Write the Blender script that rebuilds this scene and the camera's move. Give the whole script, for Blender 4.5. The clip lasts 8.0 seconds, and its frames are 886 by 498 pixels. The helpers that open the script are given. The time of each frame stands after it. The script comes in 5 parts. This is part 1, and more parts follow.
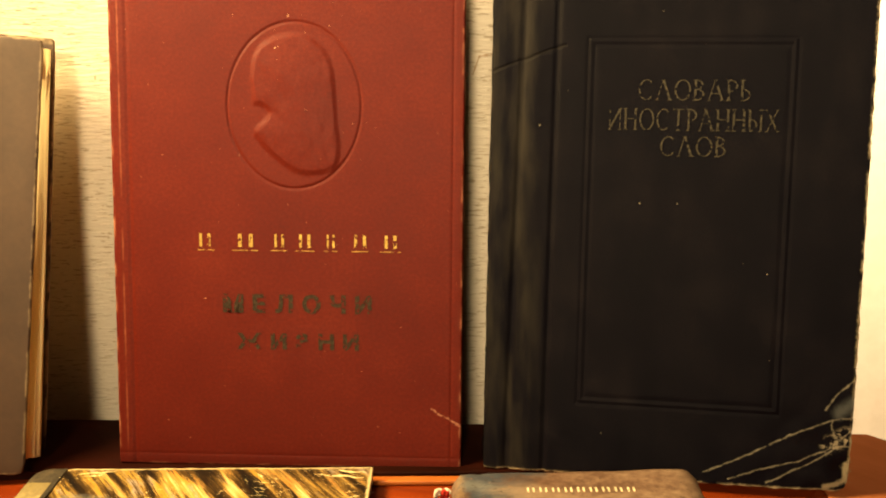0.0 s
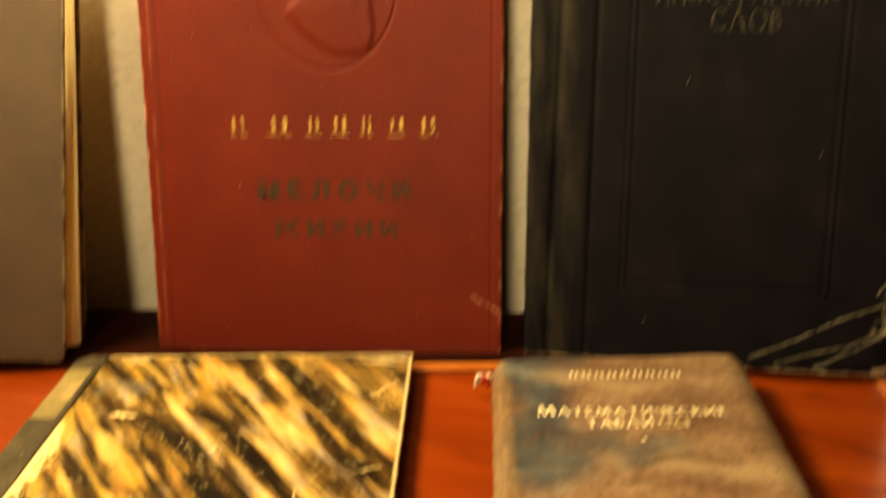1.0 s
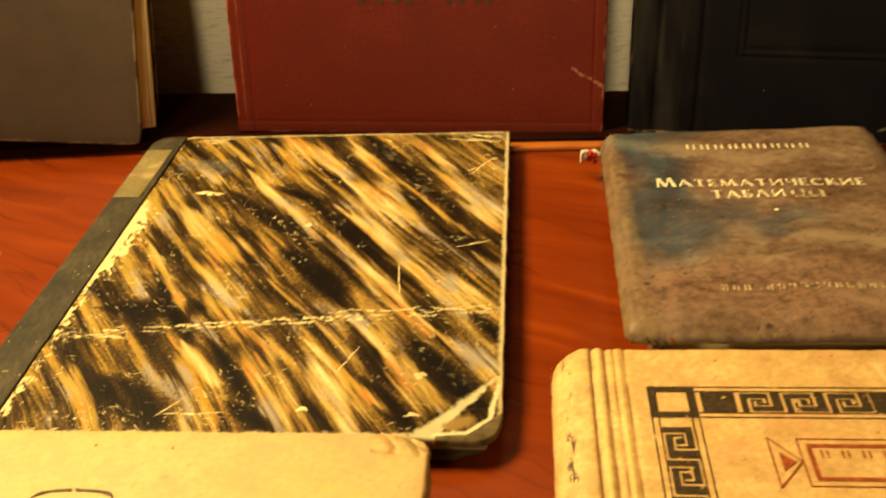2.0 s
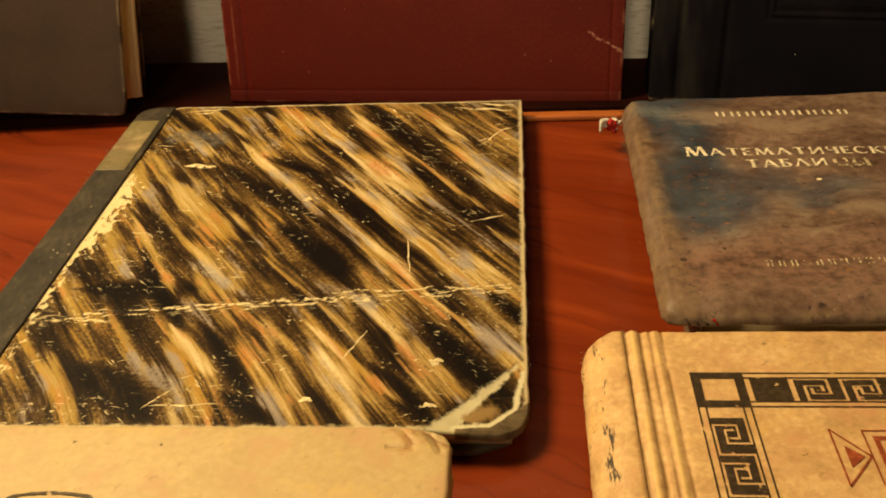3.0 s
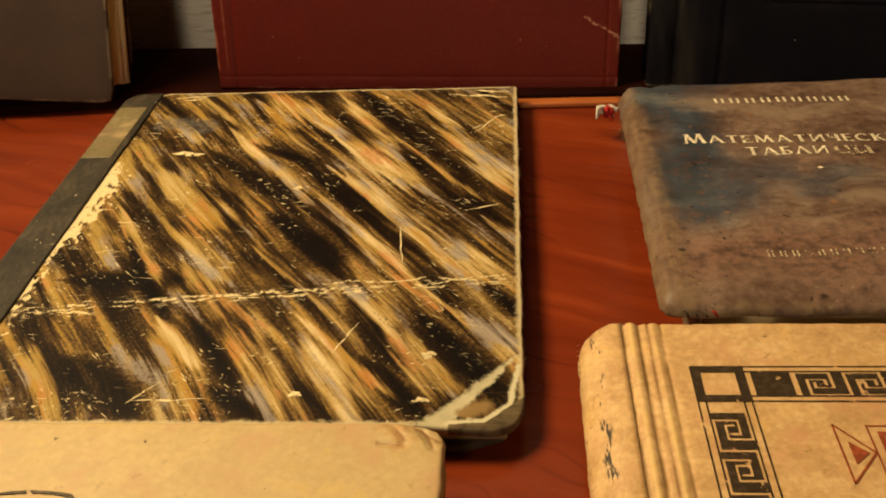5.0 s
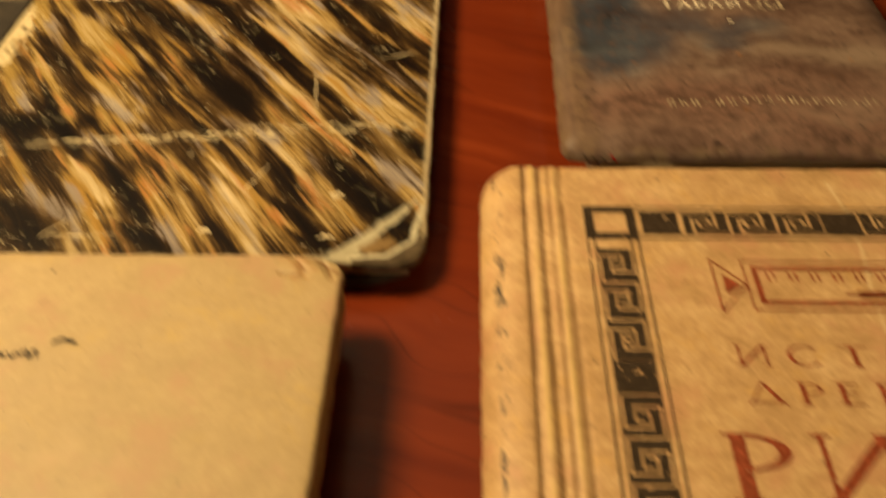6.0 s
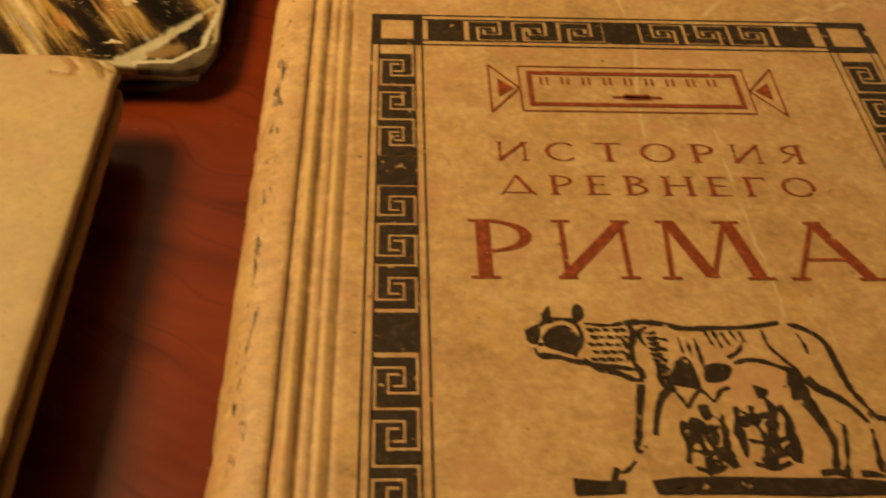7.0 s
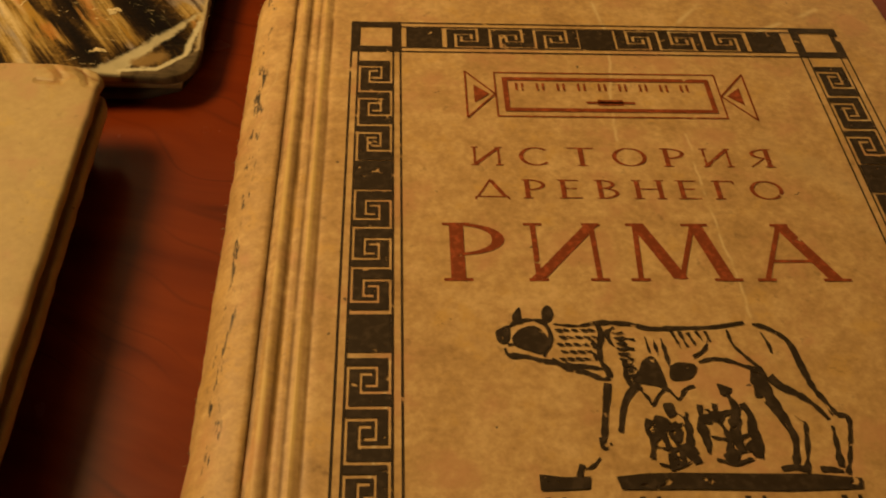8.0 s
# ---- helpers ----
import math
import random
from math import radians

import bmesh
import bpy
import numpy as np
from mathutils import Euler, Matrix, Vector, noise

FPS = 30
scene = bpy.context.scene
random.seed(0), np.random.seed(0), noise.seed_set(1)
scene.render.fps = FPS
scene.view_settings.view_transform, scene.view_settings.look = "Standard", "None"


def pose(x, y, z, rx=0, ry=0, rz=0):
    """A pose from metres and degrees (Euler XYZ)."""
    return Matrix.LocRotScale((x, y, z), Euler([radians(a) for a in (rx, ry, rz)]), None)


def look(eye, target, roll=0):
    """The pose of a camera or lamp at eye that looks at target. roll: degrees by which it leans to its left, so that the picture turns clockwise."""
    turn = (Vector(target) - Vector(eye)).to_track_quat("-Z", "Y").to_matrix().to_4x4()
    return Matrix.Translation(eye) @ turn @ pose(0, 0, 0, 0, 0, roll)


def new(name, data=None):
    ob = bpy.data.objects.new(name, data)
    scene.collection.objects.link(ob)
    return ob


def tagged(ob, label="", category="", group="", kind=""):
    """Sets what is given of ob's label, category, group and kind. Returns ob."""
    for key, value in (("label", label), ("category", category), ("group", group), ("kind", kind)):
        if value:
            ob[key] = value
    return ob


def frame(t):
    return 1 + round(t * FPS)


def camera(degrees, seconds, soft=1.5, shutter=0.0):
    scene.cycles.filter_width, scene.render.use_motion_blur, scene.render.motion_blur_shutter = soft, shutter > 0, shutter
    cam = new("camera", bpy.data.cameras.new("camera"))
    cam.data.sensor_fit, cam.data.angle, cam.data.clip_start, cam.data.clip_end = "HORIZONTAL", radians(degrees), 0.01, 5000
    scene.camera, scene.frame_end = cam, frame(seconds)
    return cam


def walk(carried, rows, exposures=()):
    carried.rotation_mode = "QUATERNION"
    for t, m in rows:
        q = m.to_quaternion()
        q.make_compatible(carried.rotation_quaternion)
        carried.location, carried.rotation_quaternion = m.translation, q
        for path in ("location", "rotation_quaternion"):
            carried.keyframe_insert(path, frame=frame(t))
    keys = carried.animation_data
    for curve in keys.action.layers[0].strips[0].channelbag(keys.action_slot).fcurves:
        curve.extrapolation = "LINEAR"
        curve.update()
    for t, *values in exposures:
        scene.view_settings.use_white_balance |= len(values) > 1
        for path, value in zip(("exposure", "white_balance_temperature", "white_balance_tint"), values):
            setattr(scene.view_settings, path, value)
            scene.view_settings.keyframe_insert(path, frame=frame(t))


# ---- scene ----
# ---------------------------------------------------------------- camera
cam = camera(49.0, 8.0, soft=1.9, shutter=0.7)
EXPO = [(0.0, 1.46, 6700, 4), (1.0, 1.28, 7300, -4), (2.0, 0.82, 6900, -6), (2.6, 0.50, 6400, 1), (3.5, 0.16, 5500, 7), (5.3, 0.18, 5600, 8), (6.0, 0.06, 5800, 10), (6.8, -0.14, 6300, 12), (8.0, -0.55, 7200, 12)]
PATH = [
    (0, 0.0390, 0.0398, 0.2073, 74.60, 0.58, 0.40),
    (0.5, 0.0402, 0.0396, 0.2068, 74.26, 0.67, 0.47),
    (0.7, 0.0425, 0.0418, 0.2011, 73.77, 1.01, 1.28),
    (1, 0.0348, 0.0476, 0.1978, 68.78, 1.49, 1.95),
    (1.5, 0.0209, 0.0567, 0.1797, 61.70, 2.56, 3.27),
    (2, 0.0113, 0.0621, 0.1691, 58.67, 2.94, 3.99),
    (2.2, 0.0082, 0.0655, 0.1659, 58.25, 3.06, 4.01),
    (3.3, 0.0019, 0.0872, 0.1513, 57.38, 2.81, 3.23),
    (3.5, 0.0014, 0.0897, 0.1509, 56.81, 2.85, 3.18),
    (4, 0.0016, 0.0879, 0.1521, 57.07, 2.83, 3.31),
    (4.2, 0.0027, 0.0872, 0.1510, 57.42, 2.77, 3.24),
    (5.3, 0.0026, 0.0865, 0.1509, 56.52, 2.57, 2.99),
    (5.5, 0.0043, 0.0856, 0.1518, 54.69, 2.29, 2.65),
    (6, 0.0143, 0.0776, 0.1491, 49.47, 0.57, 1.38),
    (6.5, 0.0317, 0.0704, 0.1454, 43.73, -1.59, -0.31),
    (7, 0.0448, 0.0640, 0.1423, 42.00, -2.52, -1.72),
    (7.5, 0.0493, 0.0622, 0.1437, 41.94, -2.93, -2.43),
    (8, 0.0492, 0.0612, 0.1454, 42.20, -2.39, -1.90),
]
walk(cam, [(t, pose(x, y, z, rx, ry, rz)) for t, x, y, z, rx, ry, rz in PATH],
     exposures=EXPO)

# ---------------------------------------------------------------- light
world = bpy.data.worlds.new("world")
scene.world = world
world.use_nodes = True
world.node_tree.nodes["Background"].inputs["Color"].default_value = (0.010, 0.008, 0.006, 1)
world.node_tree.nodes["Background"].inputs["Strength"].default_value = 0.2

lamp_data = bpy.data.lights.new("desk_lamp", "SPOT")
lamp_data.spot_size, lamp_data.spot_blend = radians(122), 1.0
lamp_data.energy = 17.0
lamp_data.color = (1.0, 0.69, 0.31)
lamp_data.shadow_soft_size = 0.082
lamp = new("desk_lamp", lamp_data)
lamp.matrix_world = look((-0.295, 0.350, 0.420), (0.13, 0.22, 0.0))
# Unseen spot aimed above the table, added to brighten wall and upright books.
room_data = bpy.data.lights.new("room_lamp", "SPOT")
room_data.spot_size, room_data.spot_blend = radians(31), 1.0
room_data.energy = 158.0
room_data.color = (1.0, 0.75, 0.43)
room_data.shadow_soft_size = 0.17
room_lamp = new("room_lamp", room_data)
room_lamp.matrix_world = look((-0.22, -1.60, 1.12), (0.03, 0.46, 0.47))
# Unseen spot added to brighten the far wall and the table's back corner.
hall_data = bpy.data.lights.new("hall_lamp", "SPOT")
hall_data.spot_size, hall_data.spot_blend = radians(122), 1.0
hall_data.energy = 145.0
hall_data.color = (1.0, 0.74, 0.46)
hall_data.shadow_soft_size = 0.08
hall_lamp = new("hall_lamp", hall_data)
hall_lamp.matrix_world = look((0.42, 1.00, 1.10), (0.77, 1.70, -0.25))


# ---------------------------------------------------------------- shader expressions
class X:
    """A float socket with arithmetic."""

    def __init__(self, tree, sock):
        self.t, self.s = tree, sock

    def op(self, kind, *others, clamp=False):
        node = self.t.nodes.new("ShaderNodeMath")
        node.operation, node.use_clamp = kind, clamp
        for k, v in enumerate((self, *others)):
            if isinstance(v, X):
                self.t.links.new(v.s, node.inputs[k])
            else:
                node.inputs[k].default_value = v
        return X(self.t, node.outputs[0])

    def __add__(self, o): return self.op("ADD", o)
    def __sub__(self, o): return self.op("SUBTRACT", o)
    def __mul__(self, o): return self.op("MULTIPLY", o)
    def __truediv__(self, o): return self.op("DIVIDE", o)
    def abs(self): return self.op("ABSOLUTE")
    def min(self, o): return self.op("MINIMUM", o)
    def max(self, o): return self.op("MAXIMUM", o)
    def inv(self): return (self * -1.0) + 1.0
    def clip(self): return self.op("ADD", 0.0, clamp=True)

    def step(self, lo, hi):
        """0 at lo, 1 at hi, smooth between."""
        node = self.t.nodes.new("ShaderNodeMapRange")
        node.interpolation_type = "SMOOTHSTEP"
        self.t.links.new(self.s, node.inputs["Value"])
        flip = lo > hi
        node.inputs["From Min"].default_value, node.inputs["From Max"].default_value = min(lo, hi), max(lo, hi)
        node.inputs["To Min"].default_value, node.inputs["To Max"].default_value = (1, 0) if flip else (0, 1)
        return X(self.t, node.outputs["Result"])


class Mat:
    """A principled material with its object coordinates x, y, z in metres."""

    def __init__(self, name, rough=0.6, spec=0.5, coat=0.0):
        self.m = bpy.data.materials.new(name)
        self.m.use_nodes = True
        self.t = self.m.node_tree
        self.b = self.t.nodes["Principled BSDF"]
        self.b.inputs["Roughness"].default_value = rough
        self.b.inputs["Specular IOR Level"].default_value = spec
        self.b.inputs["Coat Weight"].default_value = coat
        self.co = self.t.nodes.new("ShaderNodeTexCoord").outputs["Object"]
        sep = self.t.nodes.new("ShaderNodeSeparateXYZ")
        self.t.links.new(self.co, sep.inputs[0])
        self.x, self.y, self.z = (X(self.t, s) for s in sep.outputs)

    def vec(self, x, y, z=0.0):
        node = self.t.nodes.new("ShaderNodeCombineXYZ")
        for k, v in enumerate((x, y, z)):
            if isinstance(v, X):
                self.t.links.new(v.s, node.inputs[k])
            else:
                node.inputs[k].default_value = v
        return node.outputs[0]

    def noise(self, scale, detail=3.0, vec=None, rough=0.55, distort=0.0):
        node = self.t.nodes.new("ShaderNodeTexNoise")
        node.inputs["Scale"].default_value, node.inputs["Detail"].default_value = scale, detail
        node.inputs["Roughness"].default_value, node.inputs["Distortion"].default_value = rough, distort
        self.t.links.new(vec or self.co, node.inputs["Vector"])
        return X(self.t, node.outputs[0])

    def ramp(self, fac, stops):
        node = self.t.nodes.new("ShaderNodeValToRGB")
        el = node.color_ramp.elements
        while len(el) < len(stops):
            el.new(0.5)
        for e, (p, c) in zip(el, stops):
            e.position, e.color = p, (*c, 1)
        self.t.links.new(fac.s, node.inputs[0])
        return node.outputs[0]

    def mix(self, a, b, fac):
        node = self.t.nodes.new("ShaderNodeMix")
        node.data_type = "RGBA"
        for sock, v in ((node.inputs[6], a), (node.inputs[7], b)):
            if isinstance(v, tuple):
                sock.default_value = (*v, 1)
            else:
                self.t.links.new(v, sock)
        if isinstance(fac, X):
            self.t.links.new(fac.s, node.inputs[0])
        else:
            node.inputs[0].default_value = fac
        return node.outputs[2]

    def segment(self, ax, ay, bx, by, wobble=None):
        """The distance in metres from the segment a-b in the plane of x and y."""
        px, py = self.x - ax, self.y - ay
        if wobble is not None:
            px, py = px + wobble, py + wobble
        dx, dy = bx - ax, by - ay
        k = ((px * dx + py * dy) * (1.0 / (dx * dx + dy * dy))).clip()
        ex, ey = px - k * dx, py - k * dy
        return (ex * ex + ey * ey).op("SQRT")

    def streak(self, ax, ay, bx, by, half, fray):
        """1 on a brush streak that widens on its way, 0 away from it; fray feathers its edge."""
        px, py = self.x - ax, self.y - ay
        dx, dy = bx - ax, by - ay
        size = dx * dx + dy * dy
        k = (px * dx + py * dy) * (1.0 / size)
        off = (px * dy - py * dx).abs() * (1.0 / math.sqrt(size) / half)
        past = (k - 0.55).abs().op("POWER", 3.0) * 7.0
        return (off * ((k * -0.5) + 1.25) + past + fray).step(1.75, 0.25)

    def bump(self, height, metres, strength=1.0):
        node = self.t.nodes.new("ShaderNodeBump")
        node.inputs["Distance"].default_value, node.inputs["Strength"].default_value = metres, strength
        self.t.links.new(height.s, node.inputs["Height"])
        prev = self.b.inputs["Normal"]
        if prev.is_linked:
            self.t.links.new(prev.links[0].from_socket, node.inputs["Normal"])
        self.t.links.new(node.outputs[0], prev)

    def color(self, c):
        if isinstance(c, tuple):
            self.b.inputs["Base Color"].default_value = (*c, 1)
        else:
            self.t.links.new(c, self.b.inputs["Base Color"])

    def roughness(self, r):
        self.t.links.new(r.s, self.b.inputs["Roughness"])


def cloth_weave(m, size=0.0007, depth=0.00006):
    """Fine woven book cloth relief."""
    wx = (m.x * (math.tau / size)).op("SINE")
    wy = (m.y * (math.tau / size)).op("SINE")
    m.bump(wx * wy + m.noise(900, 2), depth, 0.6)


def mat_wall():
    m = Mat("wallpaper", 0.75, 0.25)
    fine = m.noise(1.0, 4, m.vec(m.x * 260.0, m.y, m.z * 900.0), 0.6)
    soft = m.noise(6.0, 3)
    c = m.ramp(fine * 0.6 + soft * 0.4, [(0.25, (0.46, 0.40, 0.34)), (0.5, (0.525, 0.463, 0.395)), (0.8, (0.565, 0.51, 0.443))])
    # short dark dashes: shade between the ribs put into the paper's colour
    rib_shade = m.noise(1.0, 3, m.vec(m.x * 190.0, m.y, m.z * 1250.0), 0.55)
    c = m.mix(c, (0.26, 0.205, 0.14), rib_shade.step(0.56, 0.63) * m.noise(25, 3).step(0.30, 0.6) * 0.75)
    for x0, z0, x1, z1, wd in ((0.0490, 0.1665, 0.0520, 0.1745, 0.0008), (0.0520, 0.1745, 0.0555, 0.1750, 0.0012), (-0.1230, 0.166, -0.1228, 0.167, 0.0012)):
        px, pz = m.x - x0, m.z - z0
        dx, dz = x1 - x0, z1 - z0
        k = ((px * dx + pz * dz) * (1.0 / (dx * dx + dz * dz))).clip()
        ex, ez = px - k * dx, pz - k * dz
        d = (ex * ex + ez * ez).op("SQRT")
        c = m.mix(c, (0.24, 0.13, 0.05), (d + m.noise(400, 2) * wd).step(wd * 1.3, wd * 0.4) * 0.8)
    m.color(c)
    m.bump(m.noise(1.0, 3, m.vec(m.x * 110.0, m.y, m.z * 900.0), 0.6), 0.0008, 0.9)
    return m.m


def mat_table(name="polished_mahogany", stops=((0.28, (0.092, 0.0120, 0.0022)), (0.42, (0.136, 0.0190, 0.0031)), (0.56, (0.176, 0.0270, 0.0042)), (0.74, (0.235, 0.042, 0.0070))), gloss=1.0):
    m = Mat(name, 0.3, 0.24 if gloss else 0.04, 0.12 * gloss)
    bend = m.noise(9.0, 3)
    grain = m.noise(1.0, 5, m.vec(m.x * 14.0 + bend * 1.6, m.y * 120.0 + m.x * 34.0 + bend * 3.0, 0.0), 0.6)
    broad = m.noise(1.0, 3, m.vec(m.x * 9.0, m.y * 62.0 + m.x * 24.0 + bend * 2.5, 2.0), 0.55, 0.6)
    c = m.ramp(grain * 0.4 + broad * 0.6, stops)
    # growth lines: thin, dark and far apart
    run = m.noise(1.0, 2, m.vec(m.x * 3.0, m.y * 34.0 + m.x * 17.0 + bend * 2.2, 6.0), 0.4)
    line = ((run * 9.0).op("FRACT") - 0.5).abs()
    c = m.mix(c, tuple(0.45 * v for v in stops[0][1]), line.step(0.10, 0.0) * m.noise(14, 3).step(0.40, 0.62) * 0.55)
    m.color(c)
    pores = m.noise(1.0, 2, m.vec(m.x * 220.0, m.y * 2600.0, 0.0))
    m.bump(pores, 0.00005, 0.5)
    m.b.inputs["Coat Roughness"].default_value = 0.12
    m.roughness(m.noise(60, 3) * 0.14 + (0.18 if gloss else 0.55))
    return m.m


def mat_dull_wood():
    m = Mat("matte_corner_mahogany", 0.8, 0.0)
    grain = m.noise(1.0, 4, m.vec(m.x * 90.0 + m.y * 60.0, m.y * 20.0, 0.0), 0.6)
    m.color(m.ramp(grain * 0.6 + m.noise(30, 3) * 0.4, [(0.3, (0.25, 0.076, 0.029)), (0.7, (0.34, 0.112, 0.044))]))
    m.bump(grain, 0.0001, 0.4)
    return m.m


def mat_lit_edge():
    m = Mat("lit_wood_edge", 0.45, 0.3, 0.1)
    m.color(m.ramp(m.noise(1.0, 3, m.vec(m.x * 40.0, m.y * 300.0, m.z * 300.0)), [(0.3, (0.26, 0.066, 0.010)), (0.7, (0.38, 0.110, 0.020))]))
    return m.m


def mat_pages(tint=(0.62, 0.50, 0.30), depth=0.55):
    m = Mat("page_edges", 0.85, 0.2)
    lines = m.noise(1.0, 3, m.vec(m.x * 15.0, m.y * 15.0, m.z * 2600.0), 0.7)
    age = m.noise(30, 3)
    dark = tuple(c * depth for c in tint)
    m.color(m.mix(m.mix(dark, tint, lines.step(0.3, 0.6)), (tint[0] * 0.8, tint[1] * 0.7, tint[2] * 0.5), age * 0.6))
    m.bump(lines, 0.0003, 0.8)
    return m.m


def mat_red(w, h):
    m = Mat("red_book_cloth", 0.45, 0.11)
    mott = m.noise(35, 4)
    big = m.noise(12, 3)
    base = m.ramp(mott * 0.30 + big * 0.30 + m.noise(700, 3, rough=0.7) * 0.40, [(0.3, (0.050, 0.0038, 0.0020)), (0.5, (0.075, 0.0064, 0.0031)), (0.72, (0.112, 0.0130, 0.0055))])
    edge = m.x.min((m.x * -1.0) + w).min(m.y).min((m.y * -1.0) + h)
    rub = (edge + m.noise(300, 3) * 0.0012).step(0.0020, 0.0006) * m.noise(90, 3).step(0.45, 0.65)
    c = m.mix(base, (0.42, 0.17, 0.10), rub * 0.75)
    specks = m.noise(520, 2).step(0.735, 0.76) * m.noise(40, 2).step(0.45, 0.6)
    c = m.mix(c, (0.46, 0.26, 0.16), specks * 0.8)
    wob = (m.noise(160, 2) - 0.5) * 0.003
    scr = m.segment(0.137, 0.0265, 0.150, 0.0195, wob).step(0.0006, 0.0002) * m.noise(500, 2).step(0.4, 0.55)
    c = m.mix(c, (0.42, 0.20, 0.13), scr * 0.6)
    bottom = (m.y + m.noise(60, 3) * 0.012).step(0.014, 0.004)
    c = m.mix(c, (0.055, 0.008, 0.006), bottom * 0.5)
    hinge = ((m.x - 0.0040).abs() + m.noise(300, 3) * 0.0008).step(0.0010, 0.0004) * m.noise(50, 3).step(0.38, 0.6)
    c = m.mix(c, (0.24, 0.075, 0.040), hinge * 0.5)
    m.color(c)
    cloth_weave(m, 0.0006, 0.00004)
    m.bump(m.noise(140, 4), 0.0002, 0.4)
    m.roughness(mott * 0.15 + 0.38)
    return m.m


def mat_dict(w, h):
    m = Mat("faded_navy_cloth", 0.5, 0.045)
    mott = m.noise(40, 4)
    streak = m.noise(1.0, 3, m.vec(m.x * 110.0, m.y * 22.0, 0.0))
    weave = m.noise(1.0, 3, m.vec(m.x * 1500.0, m.y * 700.0, 0.0), 0.7)
    base = m.ramp(mott * 0.45 + streak * 0.2 + weave * 0.35, [(0.3, (0.0013, 0.0011, 0.0025)), (0.5, (0.0028, 0.0023, 0.0044)), (0.75, (0.0090, 0.0072, 0.0092))])
    spine = m.x.step(0.030, 0.012)
    c = m.mix(base, (0.022, 0.019, 0.015), spine * streak.step(0.35, 0.7) * 0.6)
    edge = ((m.x * -1.0) + w).min(m.y).min((m.y * -1.0) + h)
    rub = (edge + m.noise(450, 3, rough=0.7) * 0.0022).step(0.0026, 0.0010) * m.noise(110, 3).step(0.36, 0.52)
    c = m.mix(c, (0.42, 0.34, 0.22), rub * 0.9)
    nick = (m.x + m.noise(350, 3) * 0.0012).step(0.0013, 0.0004) * m.noise(60, 3).step(0.55, 0.68)
    c = m.mix(c, (0.22, 0.17, 0.11), nick * 0.6)
    wob = (m.noise(90, 3) - 0.5) * 0.006
    jag = m.noise(420, 3)
    # threads bared where the cloth is creased over the lower corner
    bared = (((-0.058, 0.005), (-0.0415, 0.013), (-0.0247, 0.0228), (-0.009, 0.030), (-0.0007, 0.0317)),
             ((-0.0475, 0.003), (-0.034, 0.0084), (-0.022, 0.0115), (-0.008, 0.0185), (-0.0007, 0.0264)),
             ((-0.033, 0.002), (-0.015, 0.012), (-0.0055, 0.019), (-0.001, 0.0195)),
             ((-0.008, 0.030), (-0.008, 0.024), (-0.003, 0.0216)), ((-0.0110, 0.0345), (-0.0065, 0.0415), (-0.0010, 0.0470)))
    twist = (m.noise(170, 3) - 0.5) * 0.0035
    for run in bared:
        d = None
        for (ax, ay), (bx, by) in zip(run, run[1:]):
            e = m.segment(w + ax, ay, w + bx, by, twist)
            d = e if d is None else d.min(e)
        c = m.mix(c, (0.25, 0.225, 0.175), (d + jag * 0.0013).step(0.00130, 0.00050) * m.noise(310, 3, rough=0.75).step(0.30, 0.46) * 0.6)
    stub = m.segment(w - 0.009, 0.0020, w - 0.0005, 0.0050, twist).min(m.segment(w - 0.0022, 0.0115, w - 0.0005, 0.0050, twist))
    c = m.mix(c, (0.26, 0.22, 0.15), (stub + jag * 0.0032).step(0.0034, 0.0018) * 0.8)
    grey = (m.segment(w - 0.006, 0.0335, w + 0.002, 0.0400, wob) + jag * 0.002).step(0.0052, 0.0010)
    c = m.mix(c, (0.062, 0.066, 0.068), grey * 0.8)
    tatter = m.segment(w - 0.008, 0.0205, w - 0.002, 0.0240, wob).step(0.0050, 0.0016)
    c = m.mix(c, (0.27, 0.23, 0.17), tatter * m.noise(260, 3, rough=0.7).step(0.47, 0.58) * 0.8)
    specks = m.noise(330, 2).step(0.76, 0.79)
    c = m.mix(c, (0.30, 0.26, 0.20), specks * 0.8)
    crease = m.segment(0.000, 0.1690, 0.030, 0.1796, (m.noise(120, 2) - 0.5) * 0.002)
    c = m.mix(c, (0.006, 0.005, 0.005), crease.step(0.0007, 0.0002) * 0.8)
    m.color(c)
    cloth_weave(m, 0.0007, 0.00006)
    m.bump(crease.step(0.0, 0.0012), 0.0004, 0.7)
    m.bump(streak, 0.0005, 0.35)
    m.roughness(mott * 0.3 + 0.35)
    return m.m


def mat_plain_cloth(name, dark, light, rough=0.6, edge_wear=None, size=None):
    m = Mat(name, rough, 0.35)
    mott = m.noise(45, 4)
    fine = m.noise(400, 2)
    c = m.ramp(mott * 0.7 + fine * 0.3, [(0.3, dark), (0.72, light)])
    if edge_wear:
        w, h = size
        edge = m.x.min((m.x * -1.0) + w).min(m.y).min((m.y * -1.0) + h)
        rub = (edge + m.noise(350, 3) * 0.0016).step(0.0022, 0.0007) * m.noise(110, 3).step(0.42, 0.6)
        c = m.mix(c, edge_wear, rub * 0.8)
    m.color(c)
    cloth_weave(m)
    m.bump(mott, 0.0003, 0.4)
    return m.m


